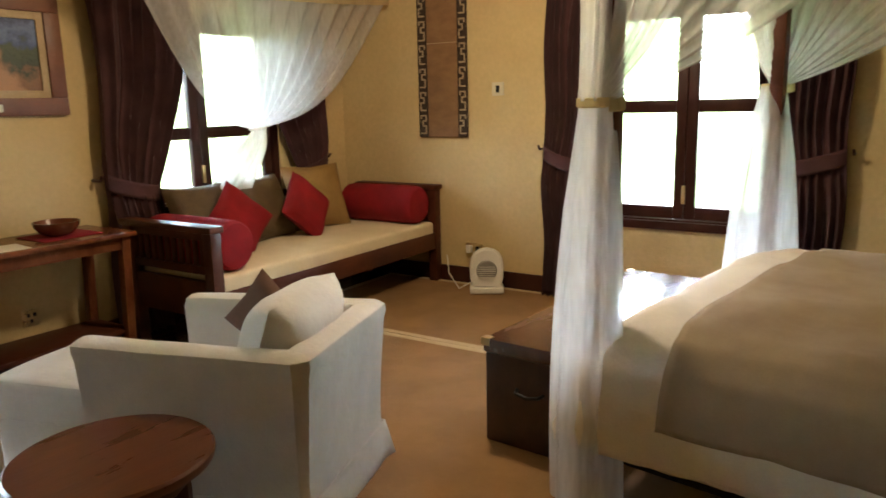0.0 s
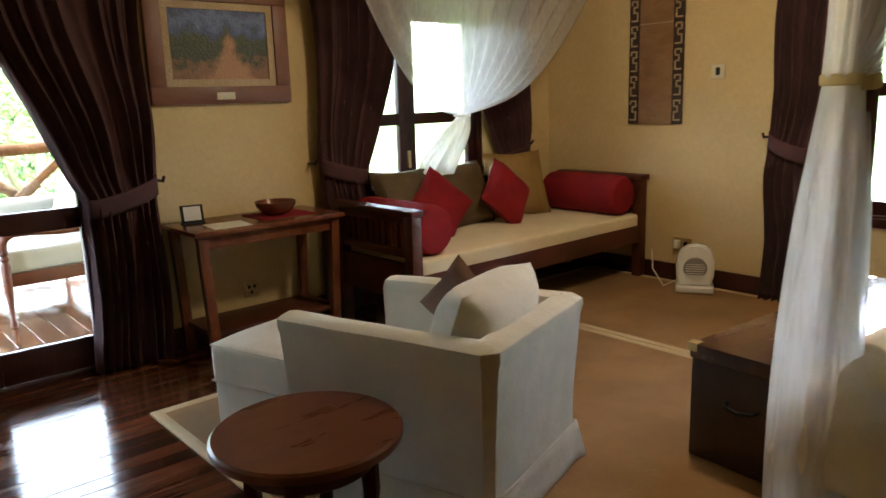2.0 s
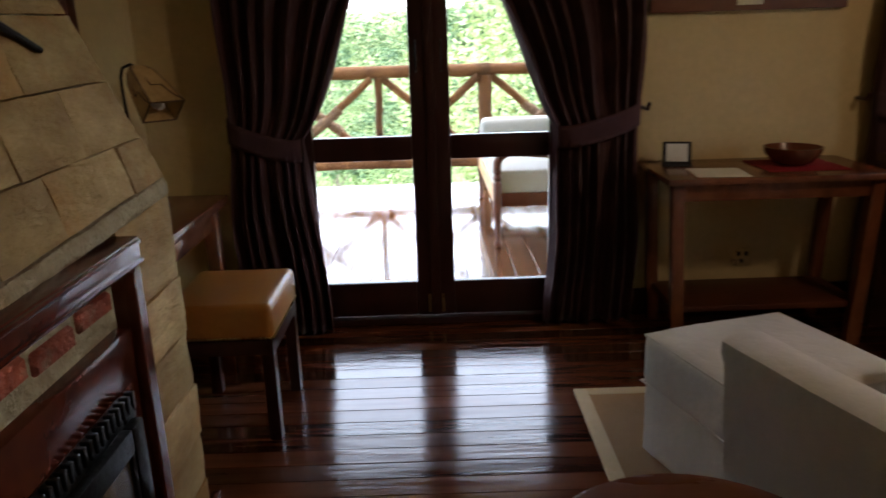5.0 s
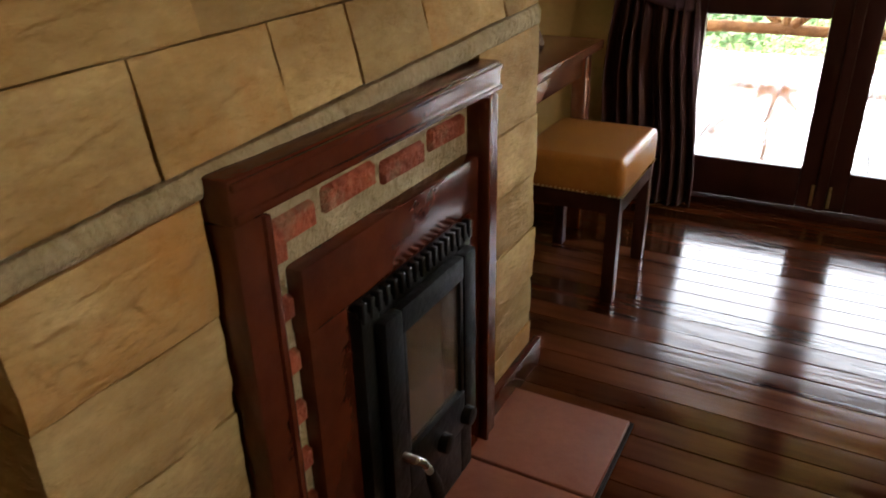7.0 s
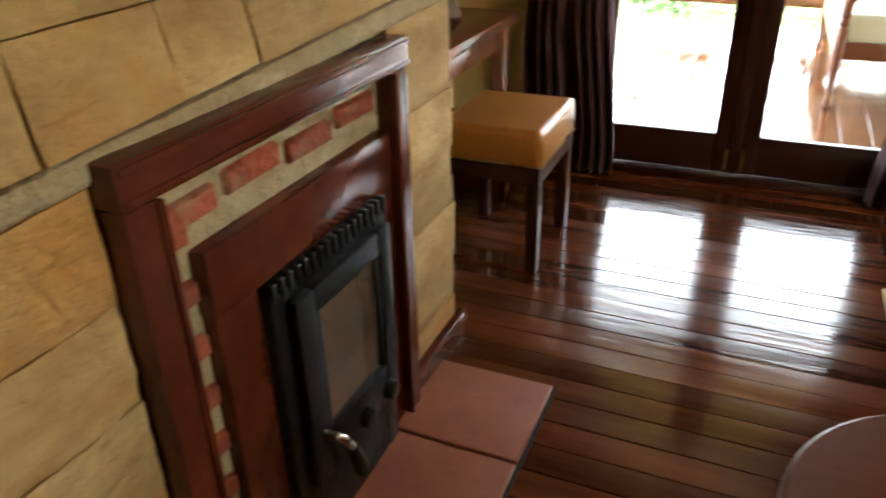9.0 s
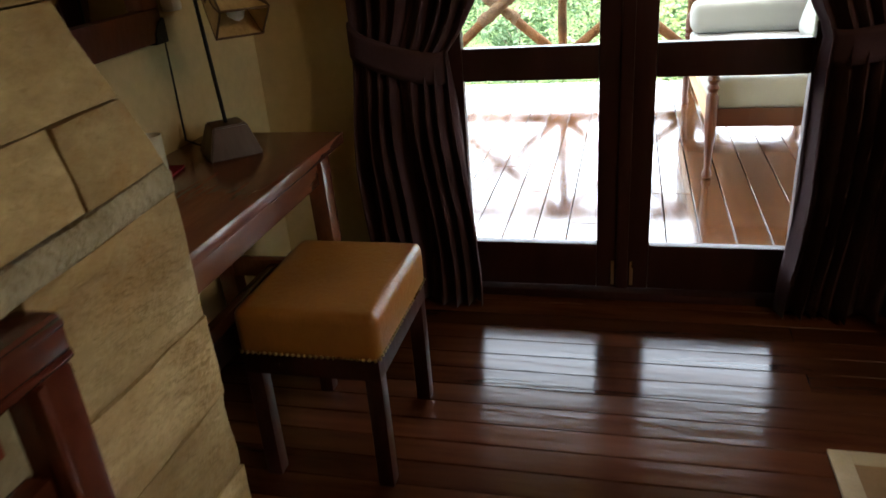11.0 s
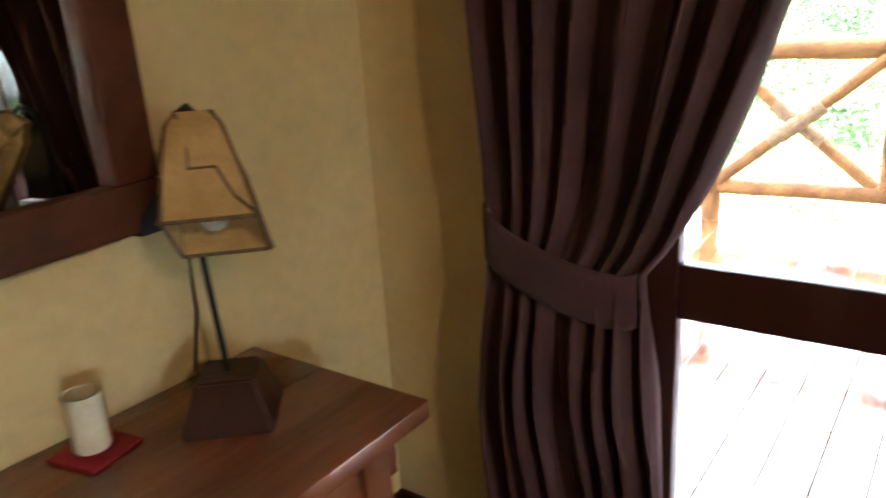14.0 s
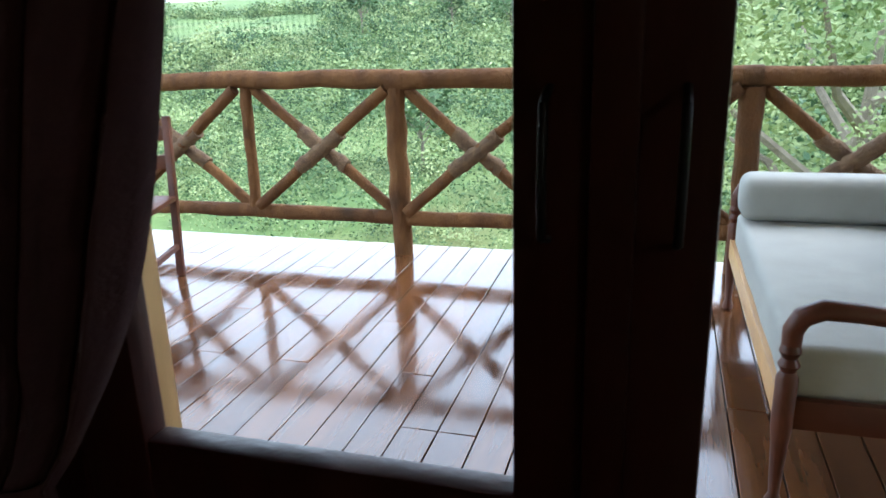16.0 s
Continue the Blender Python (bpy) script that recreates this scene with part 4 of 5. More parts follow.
part("ottoman_top", soft_box(-0.255, 0.255, -0.255, 0.255, 0.24, 0.415, 0.035, puff=0.015), COTTON, ott)
part("ottoman_base", soft_box(-0.247, 0.247, -0.247, 0.247, 0.016, 0.25, 0.02), COTTON, ott)

seam = bmesh.new()
for z, e in ((0.252, 0.252), (0.405, 0.247)):
    tube(seam, [(-e, -e, z), (e, -e, z), (e, e, z), (-e, e, z), (-e, -e + 0.01, z)], 0.004, 6)
part("ottoman_piping", seam, COTTON, ott)

rt = thing("side_table", "round dark red wooden side table", "table", (0.43, -2.32, 0))
part("tabletop", lathe(bmesh.new(), [(0.245, 0.450), (0.264, 0.457), (0.268, 0.468), (0.266, 0.480), (0.258, 0.487)], sides=64), TABLEWOOD, rt)
part("apron", lathe(bmesh.new(), [(0.185, 0.385), (0.19, 0.39), (0.19, 0.449)], sides=48), DARKWOOD, rt)
for k in range(4):
    a = math.pi / 4 + k * math.pi / 2
    c, s = math.cos(a), math.sin(a)
    part("leg", tube(bmesh.new(), [(0.165 * c, 0.165 * s, 0.444), (0.17 * c, 0.17 * s, 0.3), (0.155 * c, 0.155 * s, 0.15), (0.18 * c, 0.18 * s, 0.013)], [0.03, 0.026, 0.02, 0.022], 8), DARKWOOD, rt)
part("shelf", lathe(bmesh.new(), [(0.14, 0.15), (0.145, 0.155), (0.145, 0.17)]), DARKWOOD, rt)

con = thing("console_table", "narrow wooden console table below the painting", "table", (0, 0, 0))
part("tabletop", boxed(0.93, 1.83, -0.46, NORTH - 0.004, 0.712, 0.737, 0.004), DESKWOOD, con)
part("apron", boxed(0.99, 1.78, -0.42, -0.40, 0.64, 0.711), DESKWOOD, con)
for x in (0.98, 1.78):
    for y in (-0.41, -0.05):
        lg = boxed(x - 0.025, x + 0.025, y - 0.025, y + 0.025, 0.002, 0.711, 0.003)
        for v in lg.verts:
            v.co.x += (0.03 if x < 1.3 else -0.03) * (1 - v.co.z / 0.7)
        part("leg", lg, DESKWOOD, con)
part("shelf", boxed(1.0, 1.78, -0.40, -0.05, 0.16, 0.185, 0.004), DAYWOOD, con)
wb = thing("wooden_bowl", "turned brown wooden bowl on a red mat", "bowl", (1.52, -0.22, 0.743))
part("bowl_body", lathe(bmesh.new(), [(0.05, 0), (0.08, 0.012), (0.112, 0.05), (0.118, 0.075), (0.112, 0.076), (0.09, 0.03), (0.04, 0.016), (0.004, 0.014)], sides=40), DESKWOOD, wb)
solid("table_mat", boxed(1.37, 1.70, -0.36, -0.08, 0.7375, 0.742, 0.002), RED, "red cloth mat on the console table", "mat")
stand = thing("notice_stand", "small card in a black stand on the console table", "card holder", (1.06, -0.14, 0.7375), -12)
part("holder", moved(boxed(-0.06, 0.06, -0.006, 0.006, 0.0, 0.105, 0.003), pose(0, 0, 0.0, -18)), BLACK, stand)
part("card", moved(boxed(-0.045, 0.045, -0.0085, -0.0065, 0.018, 0.095), pose(0, 0, 0.0, -18)), PAPER, stand)
part("foot", boxed(-0.06, 0.06, -0.03, 0.05, 0.0, 0.006, 0.002), BLACK, stand)
solid("letter", moved(boxed(-0.105, 0.105, -0.10, 0.10, 0, 0.0015), pose(1.17, -0.33, 0.7375, 0, 0, -6)), PAPER, "sheet of white paper on the console table", "paper")

pic = thing("painting", "landscape painting in a broad tan wood frame", "painting", (0.955, NORTH, 1.375))
PW, PH = 0.84, 0.635
for x0, x1, z0, z1 in ((0, PW, 0, 0.095), (0, PW, PH - 0.085, PH), (0, 0.09, 0.095, PH - 0.085), (PW - 0.09, PW, 0.095, PH - 0.085)):
    part("frame_bar", boxed(x0, x1, -0.035, -0.002, z0, z1, 0.006), FRAMEWOOD, pic)
mt = bmesh.new()
box(mt, 0.09, PW - 0.09, -0.022, -0.008, 0.095, 0.135), box(mt, 0.09, PW - 0.09, -0.022, -0.008, PH - 0.125, PH - 0.085)
box(mt, 0.09, 0.13, -0.022, -0.008, 0.135, PH - 0.125), box(mt, PW - 0.13, PW - 0.09, -0.022, -0.008, 0.135, PH - 0.125)
part("mount", mt, SANDDYE, pic, "cream mount")
part("canvas", boxed(0.128, PW - 0.128, -0.014, -0.008, 0.133, PH - 0.123), CANVAS, pic, "blue hills above green scrub and sandy path", smooth=False)
part("name_plate", boxed(PW / 2 - 0.055, PW / 2 + 0.055, -0.039, -0.035, 0.022, 0.062, 0.002), CERAMIC, pic, "small cream caption plate")

# ---------------------------------------------------------------- daybed
DX0, DX1, DY0, DY1 = 1.93, 4.17, -0.95, -0.18
day = thing("daybed", "dark wooden daybed with slatted ends and cream mattress", "daybed", (0, 0, 0))
for x in (DX0 + 0.035, DX1 - 0.035):
    for y in (DY0 + 0.035, DY1 - 0.035):
        part("leg", boxed(x - 0.036, x + 0.036, y - 0.036, y + 0.036, 0.001, 0.735, 0.005), DAYWOOD, day)
    part("arm_rail", boxed(x - 0.048, x + 0.048, DY0 - 0.015, DY1 + 0.015, 0.736, 0.772, 0.008), DAYWOOD, day)
    part("end_rail", boxed(x - 0.02, x + 0.02, DY0 + 0.07, DY1 - 0.07, 0.50, 0.545, 0.004), DAYWOOD, day)
    part("end_panel", boxed(x - 0.022, x + 0.022, DY0 + 0.07, DY1 - 0.07, 0.25, 0.46, 0.004), DAYWOOD, day)
    part("end_rail", boxed(x - 0.02, x + 0.02, DY0 + 0.07, DY1 - 0.07, 0.69, 0.735, 0.004), DAYWOOD, day)
    for k in range(10):
        y = DY0 + 0.115 + k * 0.06
        part("slat", boxed(x - 0.01, x + 0.01, y - 0.014, y + 0.014, 0.545, 0.69, 0.003), DAYWOOD, day)
part("side_rail", boxed(DX0 + 0.07, DX1 - 0.07, DY0 + 0.005, DY0 + 0.045, 0.27, 0.40, 0.006), DAYWOOD, day)
part("side_rail", boxed(DX0 + 0.07, DX1 - 0.07, DY1 - 0.045, DY1 - 0.005, 0.27, 0.40, 0.006), DAYWOOD, day)
part("slat_base", boxed(DX0 + 0.07, DX1 - 0.07, DY0 + 0.045, DY1 - 0.045, 0.33, 0.36), DAYWOOD, day)
part("mattress", soft_box(DX0 + 0.075, DX1 - 0.075, DY0 + 0.01, DY1 - 0.01, 0.361, 0.485, 0.03, puff=0.012), CREAM, day, "cream fitted mattress")


def bolster(x, label):
    t = thing("bolster", label, "bolster", (x, -0.56, 0.632), 0, "red bolsters")
    bm = bmesh.new()
    tube(bm, [(0, y, 0) for y in (-0.345, -0.34, -0.325, -0.29, -0.1, 0.1, 0.29, 0.325, 0.34, 0.345)], [0.10, 0.128, 0.14, 0.146, 0.148, 0.148, 0.146, 0.14, 0.128, 0.10], 28)
    part("bolster_body", bm, RED, t)


bolster(DX0 + 0.215, "crimson cloth bolster against the daybed arm")
bolster(DX1 - 0.215, "crimson cloth bolster against the daybed arm")


def scatter(label, at, yaw, lean_, spin, size, mat, seed):
    t = thing("cushion", label, "cushion", at, yaw, "daybed cushions")
    part("cushion_body", moved(pillow_mesh(size, size, 0.16, 16, 0.09, seed), pose(0, 0, 0, lean_) @ Matrix.Translation((0, 0, size / 2 * (1.32 if spin else 1))) @ pose(0, 0, 0, 0, spin, 0) @ Matrix.Translation((0, 0, -size / 2))), mat, t)


scatter("bronze silk cushion leaning on the daybed", (2.45, -0.36, 0.485), -6, -24, 0, 0.47, OLIVE, 1)
scatter("bronze silk cushion leaning on the daybed", (2.98, -0.34, 0.485), 4, -22, 0, 0.47, OLIVE, 2)
scatter("ochre silk cushion leaning on the daybed", (3.50, -0.33, 0.485), -16, -20, 0, 0.50, GOLD, 3)
scatter("crimson cushion standing on its corner on the daybed", (2.56, -0.55, 0.45), -6, -22, 45, 0.385, RED, 4)
scatter("crimson cushion standing on its corner on the daybed", (3.20, -0.55, 0.46), 6, -22, 45, 0.385, RED, 5)


# ---------------------------------------------------------------- mosquito nets
def swag(t, a, b, tie, folds, mat, sag=0.12, nu=60, nv=26, seed=0, out=Vector((0, -1, 0)), fold=0.03):
    """Net hung between the top points a and b and gathered at the tie."""
    a, b, tie = Vector(a), Vector(b), Vector(tie)
    def f(u, v):
        top = a.lerp(b, u)
        p = top.lerp(tie, v)
        p.z -= sag * math.sin(math.pi * v) * (0.35 + abs(2 * u - 1))
        w = (top - tie).length * (1 - v) * 0.9 + 0.08
        amp = fold * min(1, w) * (0.4 + v)
        return p + out * (amp * math.sin(2 * math.pi * folds * u + seed + 1.5 * math.sin(3 * v + seed)))  + (b - a).normalized() * ((u - 0.5) * 0.07 * v)
    return part("net_swag", sheet(bmesh.new(), f, nu, nv), mat, t, "sheer white netting")


def fall(t, top, foot, r0, r1, folds, mat, seed=0, flat=0.7, nv=24):
    """The gathered tail of a net below its tie."""
    top, foot = Vector(top), Vector(foot)
    def f(u, v):
        a = 2 * math.pi * u
        r = r0 + (r1 - r0) * (1 - (1 - v) ** 2)
        r *= 1 + 0.22 * math.sin(folds * a + seed + 1.2 * v) * min(1, v * 4)
        p = top.lerp(foot, v)
        return p + Vector((math.cos(a) * r, math.sin(a) * r * flat, 0)) + Vector((0.02, 0, 0)) * math.sin(4 * v + seed)
    return part("net_tail", sheet(bmesh.new(), f, 64, nv), mat, t, "gathered netting tail")


net1 = thing("mosquito_net", "white mosquito net gathered above the daybed with cream valance", "mosquito net", (0, 0, 0))
swag(net1, (1.92, -0.52, 2.06), (4.08, -0.52, 2.14), (2.93, -0.30, 1.25), 13, NET, 0.16, 110, 30, 1, fold=0.045)
fall(net1, (2.93, -0.30, 1.25), (2.76, -0.22, 0.86), 0.05, 0.13, 7, NETDENSE, 1)
part("tie_band", tube(bmesh.new(), [(2.93 + 0.055 * math.cos(k / 12 * 2 * math.pi), -0.30 + 0.045 * math.sin(k / 12 * 2 * math.pi), 1.25) for k in range(13)], 0.012, 8), NETDENSE, net1)
def val(u, v):
    return Vector((1.88 + 2.26 * u, -0.55 + 0.012 * math.sin(u * 70), 2.05 + 0.09 * u + v * 0.17 - 0.03 * math.sin(math.pi * u) * (1 - v)))
part("valance", sheet(bmesh.new(), val, 120, 4), VALANCE, net1, "cream cloth valance")
part("canopy_rail", boxed(1.86, 4.16, -0.55, -0.52, 2.24, 2.28, 0.004), DAYWOOD, net1)
for x in (1.87, 4.15):
    part("rail_hanger", boxed(x - 0.01, x + 0.01, -0.545, -0.525, 2.28, CEILING), DAYWOOD, net1)

# ---------------------------------------------------------------- bed
BED = thing("bed", "four-poster bed with white duvet and sand-coloured throw", "bed", (1.66, -3.20, 0), -9)
BW, BL = 1.66, 2.1
for x in (0.03, BW - 0.03):
    for y in (-0.03, -BL + 0.03):
        part("post", boxed(x - 0.032, x + 0.032, y - 0.032, y + 0.032, 0.013, 2.2, 0.008), DAYWOOD, BED)
for a in ((0.062, BW - 0.062, -0.055, -0.005), (0.062, BW - 0.062, -BL + 0.005, -BL + 0.055), (0.005, 0.055, -BL + 0.06, -0.06), (BW - 0.055, BW - 0.005, -BL + 0.06, -0.06)):
    part("tester_rail", boxed(*a, 2.15, 2.2, 0.004), DAYWOOD, BED)
    part("side_rail", boxed(*a, 0.22, 0.38, 0.006), DAYWOOD, BED)
part("mattress", soft_box(0.05, BW - 0.05, -BL + 0.04, -0.09, 0.30, 0.57, 0.05), LINEN, BED, "white mattress")
DRAPE = [(-0.125, 0.27), (-0.135, 0.36), (-0.125, 0.46), (-0.095, 0.55), (-0.035, 0.625), (0.06, 0.66), (0.2, 0.675)]


def drape(u, low, lift):
    """Cloth across the bed: the side falls, a round shoulder, the flat top; u runs from side to side."""
    side = min(u, 1 - u)
    if side < 0.3:
        k = low + (len(DRAPE) - 1 - low) * side / 0.3
        i = min(int(k), len(DRAPE) - 2)
        f = k - i
        x, z = (DRAPE[i][c] + (DRAPE[i + 1][c] - DRAPE[i][c]) * f for c in (0, 1))
        x -= lift * max(0, 1 - side / 0.2)
    else:
        x, z = 0.2 + (BW / 2 - 0.2) * (side - 0.3) / 0.2, 0.675 + 0.02 * math.sin((side - 0.3) / 0.2 * math.pi / 2)
    return (x if u <= 0.5 else BW - x), z + lift


def duvet(u, v):
    x, z = drape(u, 0.0, 0.0)
    y = -BL + 0.04 + v * (BL + 0.03)
    t = max(0, (y + 0.16) / 0.23)
    z = 0.30 + (z - 0.30) * math.sqrt(max(0.02, 1 - min(1, t) ** 2)) if z > 0.30 else z
    hang = max(0, 0.6 - z) * 2.5
    x += hang * (0.022 * noise.noise(Vector((y * 6, z * 3, 5))) + 0.012 * noise.noise(Vector((y * 19, z * 5, 1))))
    z += 0.022 * noise.noise(Vector((x * 3, y * 3, 0))) + 0.010 * noise.noise(Vector((x * 9, y * 9, 2)))
    return Vector((x, y, z))
dv = part("duvet", sheet(bmesh.new(), duvet, 90, 80), LINEN, BED, "rumpled white duvet")
thick(dv, 0.02)
def throw(u, v):
    x, z = drape(u, 1.2, 0.024)
    y = -1.75 + v * 1.45
    hang = max(0, 0.6 - z) * 2.5
    x += hang * (0.020 * noise.noise(Vector((y * 6, z * 3, 5))) + 0.010 * noise.noise(Vector((y * 17, z * 5, 1))))
    z += 0.022 * noise.noise(Vector((x * 3, y * 3, 0))) + 0.006 * noise.noise(Vector((x * 9, y * 9, 2)))
    return Vector((x, y + 0.012 * math.sin(x * 5) + 0.01 * noise.noise(Vector((x * 4, 0, 3))), z))
tw = part("throw", sheet(bmesh.new(), throw, 90, 50), THROW, BED, "sand wool throw folded across the bed")
thick(tw, 0.012)
for s in (0.45, 1.2):
    part("pillow", moved(pillow_mesh(0.65, 0.42, 0.18, 14, 0.04, s), pose(s, -BL + 0.30, 0.74, -40)), LINEN, BED)
part("bed_base", boxed(0.06, BW - 0.06, -BL + 0.06, -0.06, 0.14, 0.299), BLACK, BED)

net2 = thing("mosquito_net", "white mosquito net tied to the posts of the bed", "mosquito net", (1.66, -3.20, 0), -9)
OUTX, OUTY = Vector((-1, 0, 0)), Vector((0, 1, 0))
swag(net2, (0.0, -0.02, 2.24), (0.0, -1.30, 2.24), (-0.02, -0.03, 1.39), 9, NET, 0.10, 80, 24, 2, OUTX)
swag(net2, (0.0, 0.0, 2.24), (0.95, 0.0, 2.24), (0.0, 0.0, 1.39), 7, NET, 0.10, 70, 24, 3, OUTY)
swag(net2, (BW, 0.0, 2.24), (0.85, 0.0, 2.24), (BW, 0.0, 1.44), 7, NET, 0.10, 70, 24, 4, OUTY)
swag(net2, (BW, -0.02, 2.24), (BW, -1.2, 2.24), (BW, -0.03, 1.44), 9, NET, 0.10, 80, 24, 5, OUTX)
fall(net2, (-0.02, 0.0, 1.39), (-0.04, -0.01, 0.02), 0.058, 0.112, 6, NET, 2, 0.95)
fall(net2, (BW, 0.0, 1.44), (BW + 0.02, 0.02, 0.02), 0.06, 0.17, 6, NET, 3, 0.95)
fall(net2, (0.0, 0.0, 2.24), (-0.02, 0.0, 1.39), 0.10, 0.06, 7, NET, 5)
for x, z in ((-0.02, 1.385), (BW, 1.435)):
    part("tie_band", lathe(bmesh.new(), [(0.050, -0.016), (0.056, -0.012), (0.056, 0.012), (0.050, 0.016)], (x, 0, z), 24), VALANCE, net2, "cream cloth tie")
    part("knot", moved(pillow_mesh(0.07, 0.05, 0.05, 8, 0.02), pose(x + 0.03, -0.06, z - 0.03)), VALANCE, net2)

trunk = thing("trunk", "dark wooden storage trunk with brass corners at the bed foot", "trunk", (1.86, -2.655, 0), -4.5)
TW, TD, TH = 1.46, 0.44, 0.455
part("trunk_body", boxed(0.006, TW, -TD, -0.006, 0.013, TH - 0.06, 0.006), TRUNKWOOD, trunk)
part("lid", boxed(0, TW + 0.006, -TD - 0.006, 0, TH - 0.057, TH, 0.006), LIDWOOD, trunk, "glossy varnished lid")
for x in (0, TW - 0.03):
    for y in (-TD - 0.008, -0.030):
        part("corner_plate", boxed(x - 0.003, x + 0.036, y, y + 0.04, TH - 0.03, TH + 0.003, 0.002), BRASS, trunk)
part("handle", tube(bmesh.new(), [(-0.002, -0.16, 0.27), (-0.03, -0.17, 0.265), (-0.033, -0.22, 0.255), (-0.03, -0.27, 0.265), (-0.002, -0.28, 0.27)], 0.008, 8), IRON, trunk)

# wall hanging with dyed borders
hang = thing("wall_hanging", "tall bark-cloth wall hanging with dark patterned borders", "wall hanging", (EAST, -0.765, 1.135), -90)
HW, HH = 0.44, 1.08
part("cloth", boxed(0.085, HW - 0.085, -0.014, -0.003, 0, HH, 0.002), BARKCLOTH, hang)
def meander(bm, x0, z0, w, h, flip):
    t = 0.011
    pts = [(0, 0), (1, 0), (1, 0.42), (0.35, 0.42), (0.35, 0.7), (1, 0.7), (1, 1), (0, 1), (0, 0.84)]
    for (ax, az), (bx_, bz) in zip(pts, pts[1:]):
        ax, bx_ = (1 - ax, 1 - bx_) if flip else (ax, bx_)
        xs, zs = sorted((x0 + ax * w, x0 + bx_ * w)), sorted((z0 + az * h, z0 + bz * h))
        box(bm, xs[0] - t / 2, xs[1] + t / 2, -0.019, -0.0155, zs[0] - t / 2, zs[1] + t / 2)
for s, x0 in ((0, 0.0), (1, HW - 0.083)):
    part("border", boxed(x0, x0 + 0.083, -0.0155, -0.003, 0, HH, 0.002), ESPRESSO, hang, "dark dyed border")
    for k in range(6):
        bm = bmesh.new()
        meander(bm, x0 + 0.02, 0.03 + k * 0.175, 0.045, 0.135, (k + s) % 2 == 1)
        part("motif", bm, SANDDYE, hang, smooth=False)
part("seam", boxed(0.085, HW - 0.085, -0.016, -0.0142, 0.70, 0.704), SANDDYE, hang)

heat = thing("fan_heater", "small white plastic fan heater on the carpet", "heater", (3.98, -1.47, 0.013), -60)
hb = bmesh.new()
prof = [(0.10, 0.04), (0.115, 0.09), (0.12, 0.16), (0.112, 0.22), (0.09, 0.265), (0.05, 0.29), (0.01, 0.297)]
fr_, bk_ = [], []
outline = [(x, z) for x, z in prof] + [(-x, z) for x, z in reversed(prof)]
for x, z in outline:
    fr_.append(hb.verts.new((x * 0.93, -0.055 + 0.03 * (z / 0.3), z))), bk_.append(hb.verts.new((x, 0.055 - 0.01 * (z / 0.3), z * 0.98)))
hb.faces.new(fr_), hb.faces.new(bk_[::-1])
for k in range(len(outline)):
    hb.faces.new((fr_[k], fr_[(k + 1) % len(outline)], bk_[(k + 1) % len(outline)], bk_[k]))
bmesh.ops.bevel(hb, geom=[e for e in hb.edges if abs(e.verts[0].co.y - e.verts[1].co.y) < 0.03], offset=0.012, segments=3, affect="EDGES")
part("heater_body", hb, PLASTIC, heat)
part("heater_foot", boxed(-0.115, 0.115, -0.075, 0.07, 0.001, 0.045, 0.012, 3), PLASTIC, heat)
part("grille", moved(lathe(bmesh.new(), [(0.066, 0), (0.072, 0.004), (0.066, 0.01)]), pose(0, -0.038, 0.15, 96)), GREYP, heat, "round grey grille")
for k in range(9):
    zz = -0.056 + k * 0.014
    hw_ = math.sqrt(max(0, 0.062 ** 2 - zz ** 2))
    part("grille_slat", boxed(-hw_, hw_, -0.054 + 0.1 * zz, -0.048 + 0.1 * zz, 0.148 + zz, 0.152 + zz), PLASTIC, heat)
part("cable", tube(bmesh.new(), [(-0.03, 0.06, 0.10), (-0.10, 0.09, 0.05), (-0.19, 0.02, 0.02), (-0.26, 0.05, 0.12), (-0.27, 0.06, 0.24)], 0.004, 6), PLASTIC, heat)

heat.scale = (1.08, 1.08, 1.12)

# ---------------------------------------------------------------- rugs
def rug(label, x0, x1, y0, y1):
    t = thing("rug", label, "rug", (0, 0, 0), group="sisal rugs")
    part("rug_field", boxed(x0 + 0.05, x1 - 0.05, y0 + 0.05, y1 - 0.05, 0.0005, 0.011), CARPET, t)
    b = bmesh.new()
    box(b, x0, x0 + 0.05, y0, y1, 0.0005, 0.0125, 0.003), box(b, x1 - 0.05, x1, y0, y1, 0.0005, 0.0125, 0.003)
    box(b, x0 + 0.05, x1 - 0.05, y0, y0 + 0.05, 0.0005, 0.0125, 0.003), box(b, x0 + 0.05, x1 - 0.05, y1 - 0.05, y1, 0.0005, 0.0125, 0.003)
    part("rug_binding", b, CARPETEDGE, t, "cream woven binding")
rug("tan sisal rug with cream binding under the armchair", 0.51, 2.84, -5.2, -0.77)
rug("tan sisal rug with cream binding beside the daybed", 2.845, 4.16, -5.2, -0.45)

# No fixture is known here; this shade only goes with the added lamp
lan = thing("unseen_lantern", "unseen round ceiling lantern with a pale shade, added as fill", "ceiling lamp", (2.3, -2.3, 0))
part("lantern_shade", lathe(bmesh.new(), [(0.03, 2.60), (0.16, 2.585), (0.17, 2.56), (0.168, 2.559), (0.028, 2.598)], sides=32), PLASTIC, lan)
part("lantern_rose", lathe(bmesh.new(), [(0.02, 2.59), (0.02, 2.72), (0.06, 2.735), (0.06, CEILING - 0.001)], sides=24), DARKWOOD, lan)

# ---------------------------------------------------------------- deck
DZ = -0.03
RAILY = 3.48
solid("deck_frame", boxed(-5.0, 4.5, 0.23, 3.70, -0.3, -0.075), GAP, "dark joists under the deck", kind="structure")


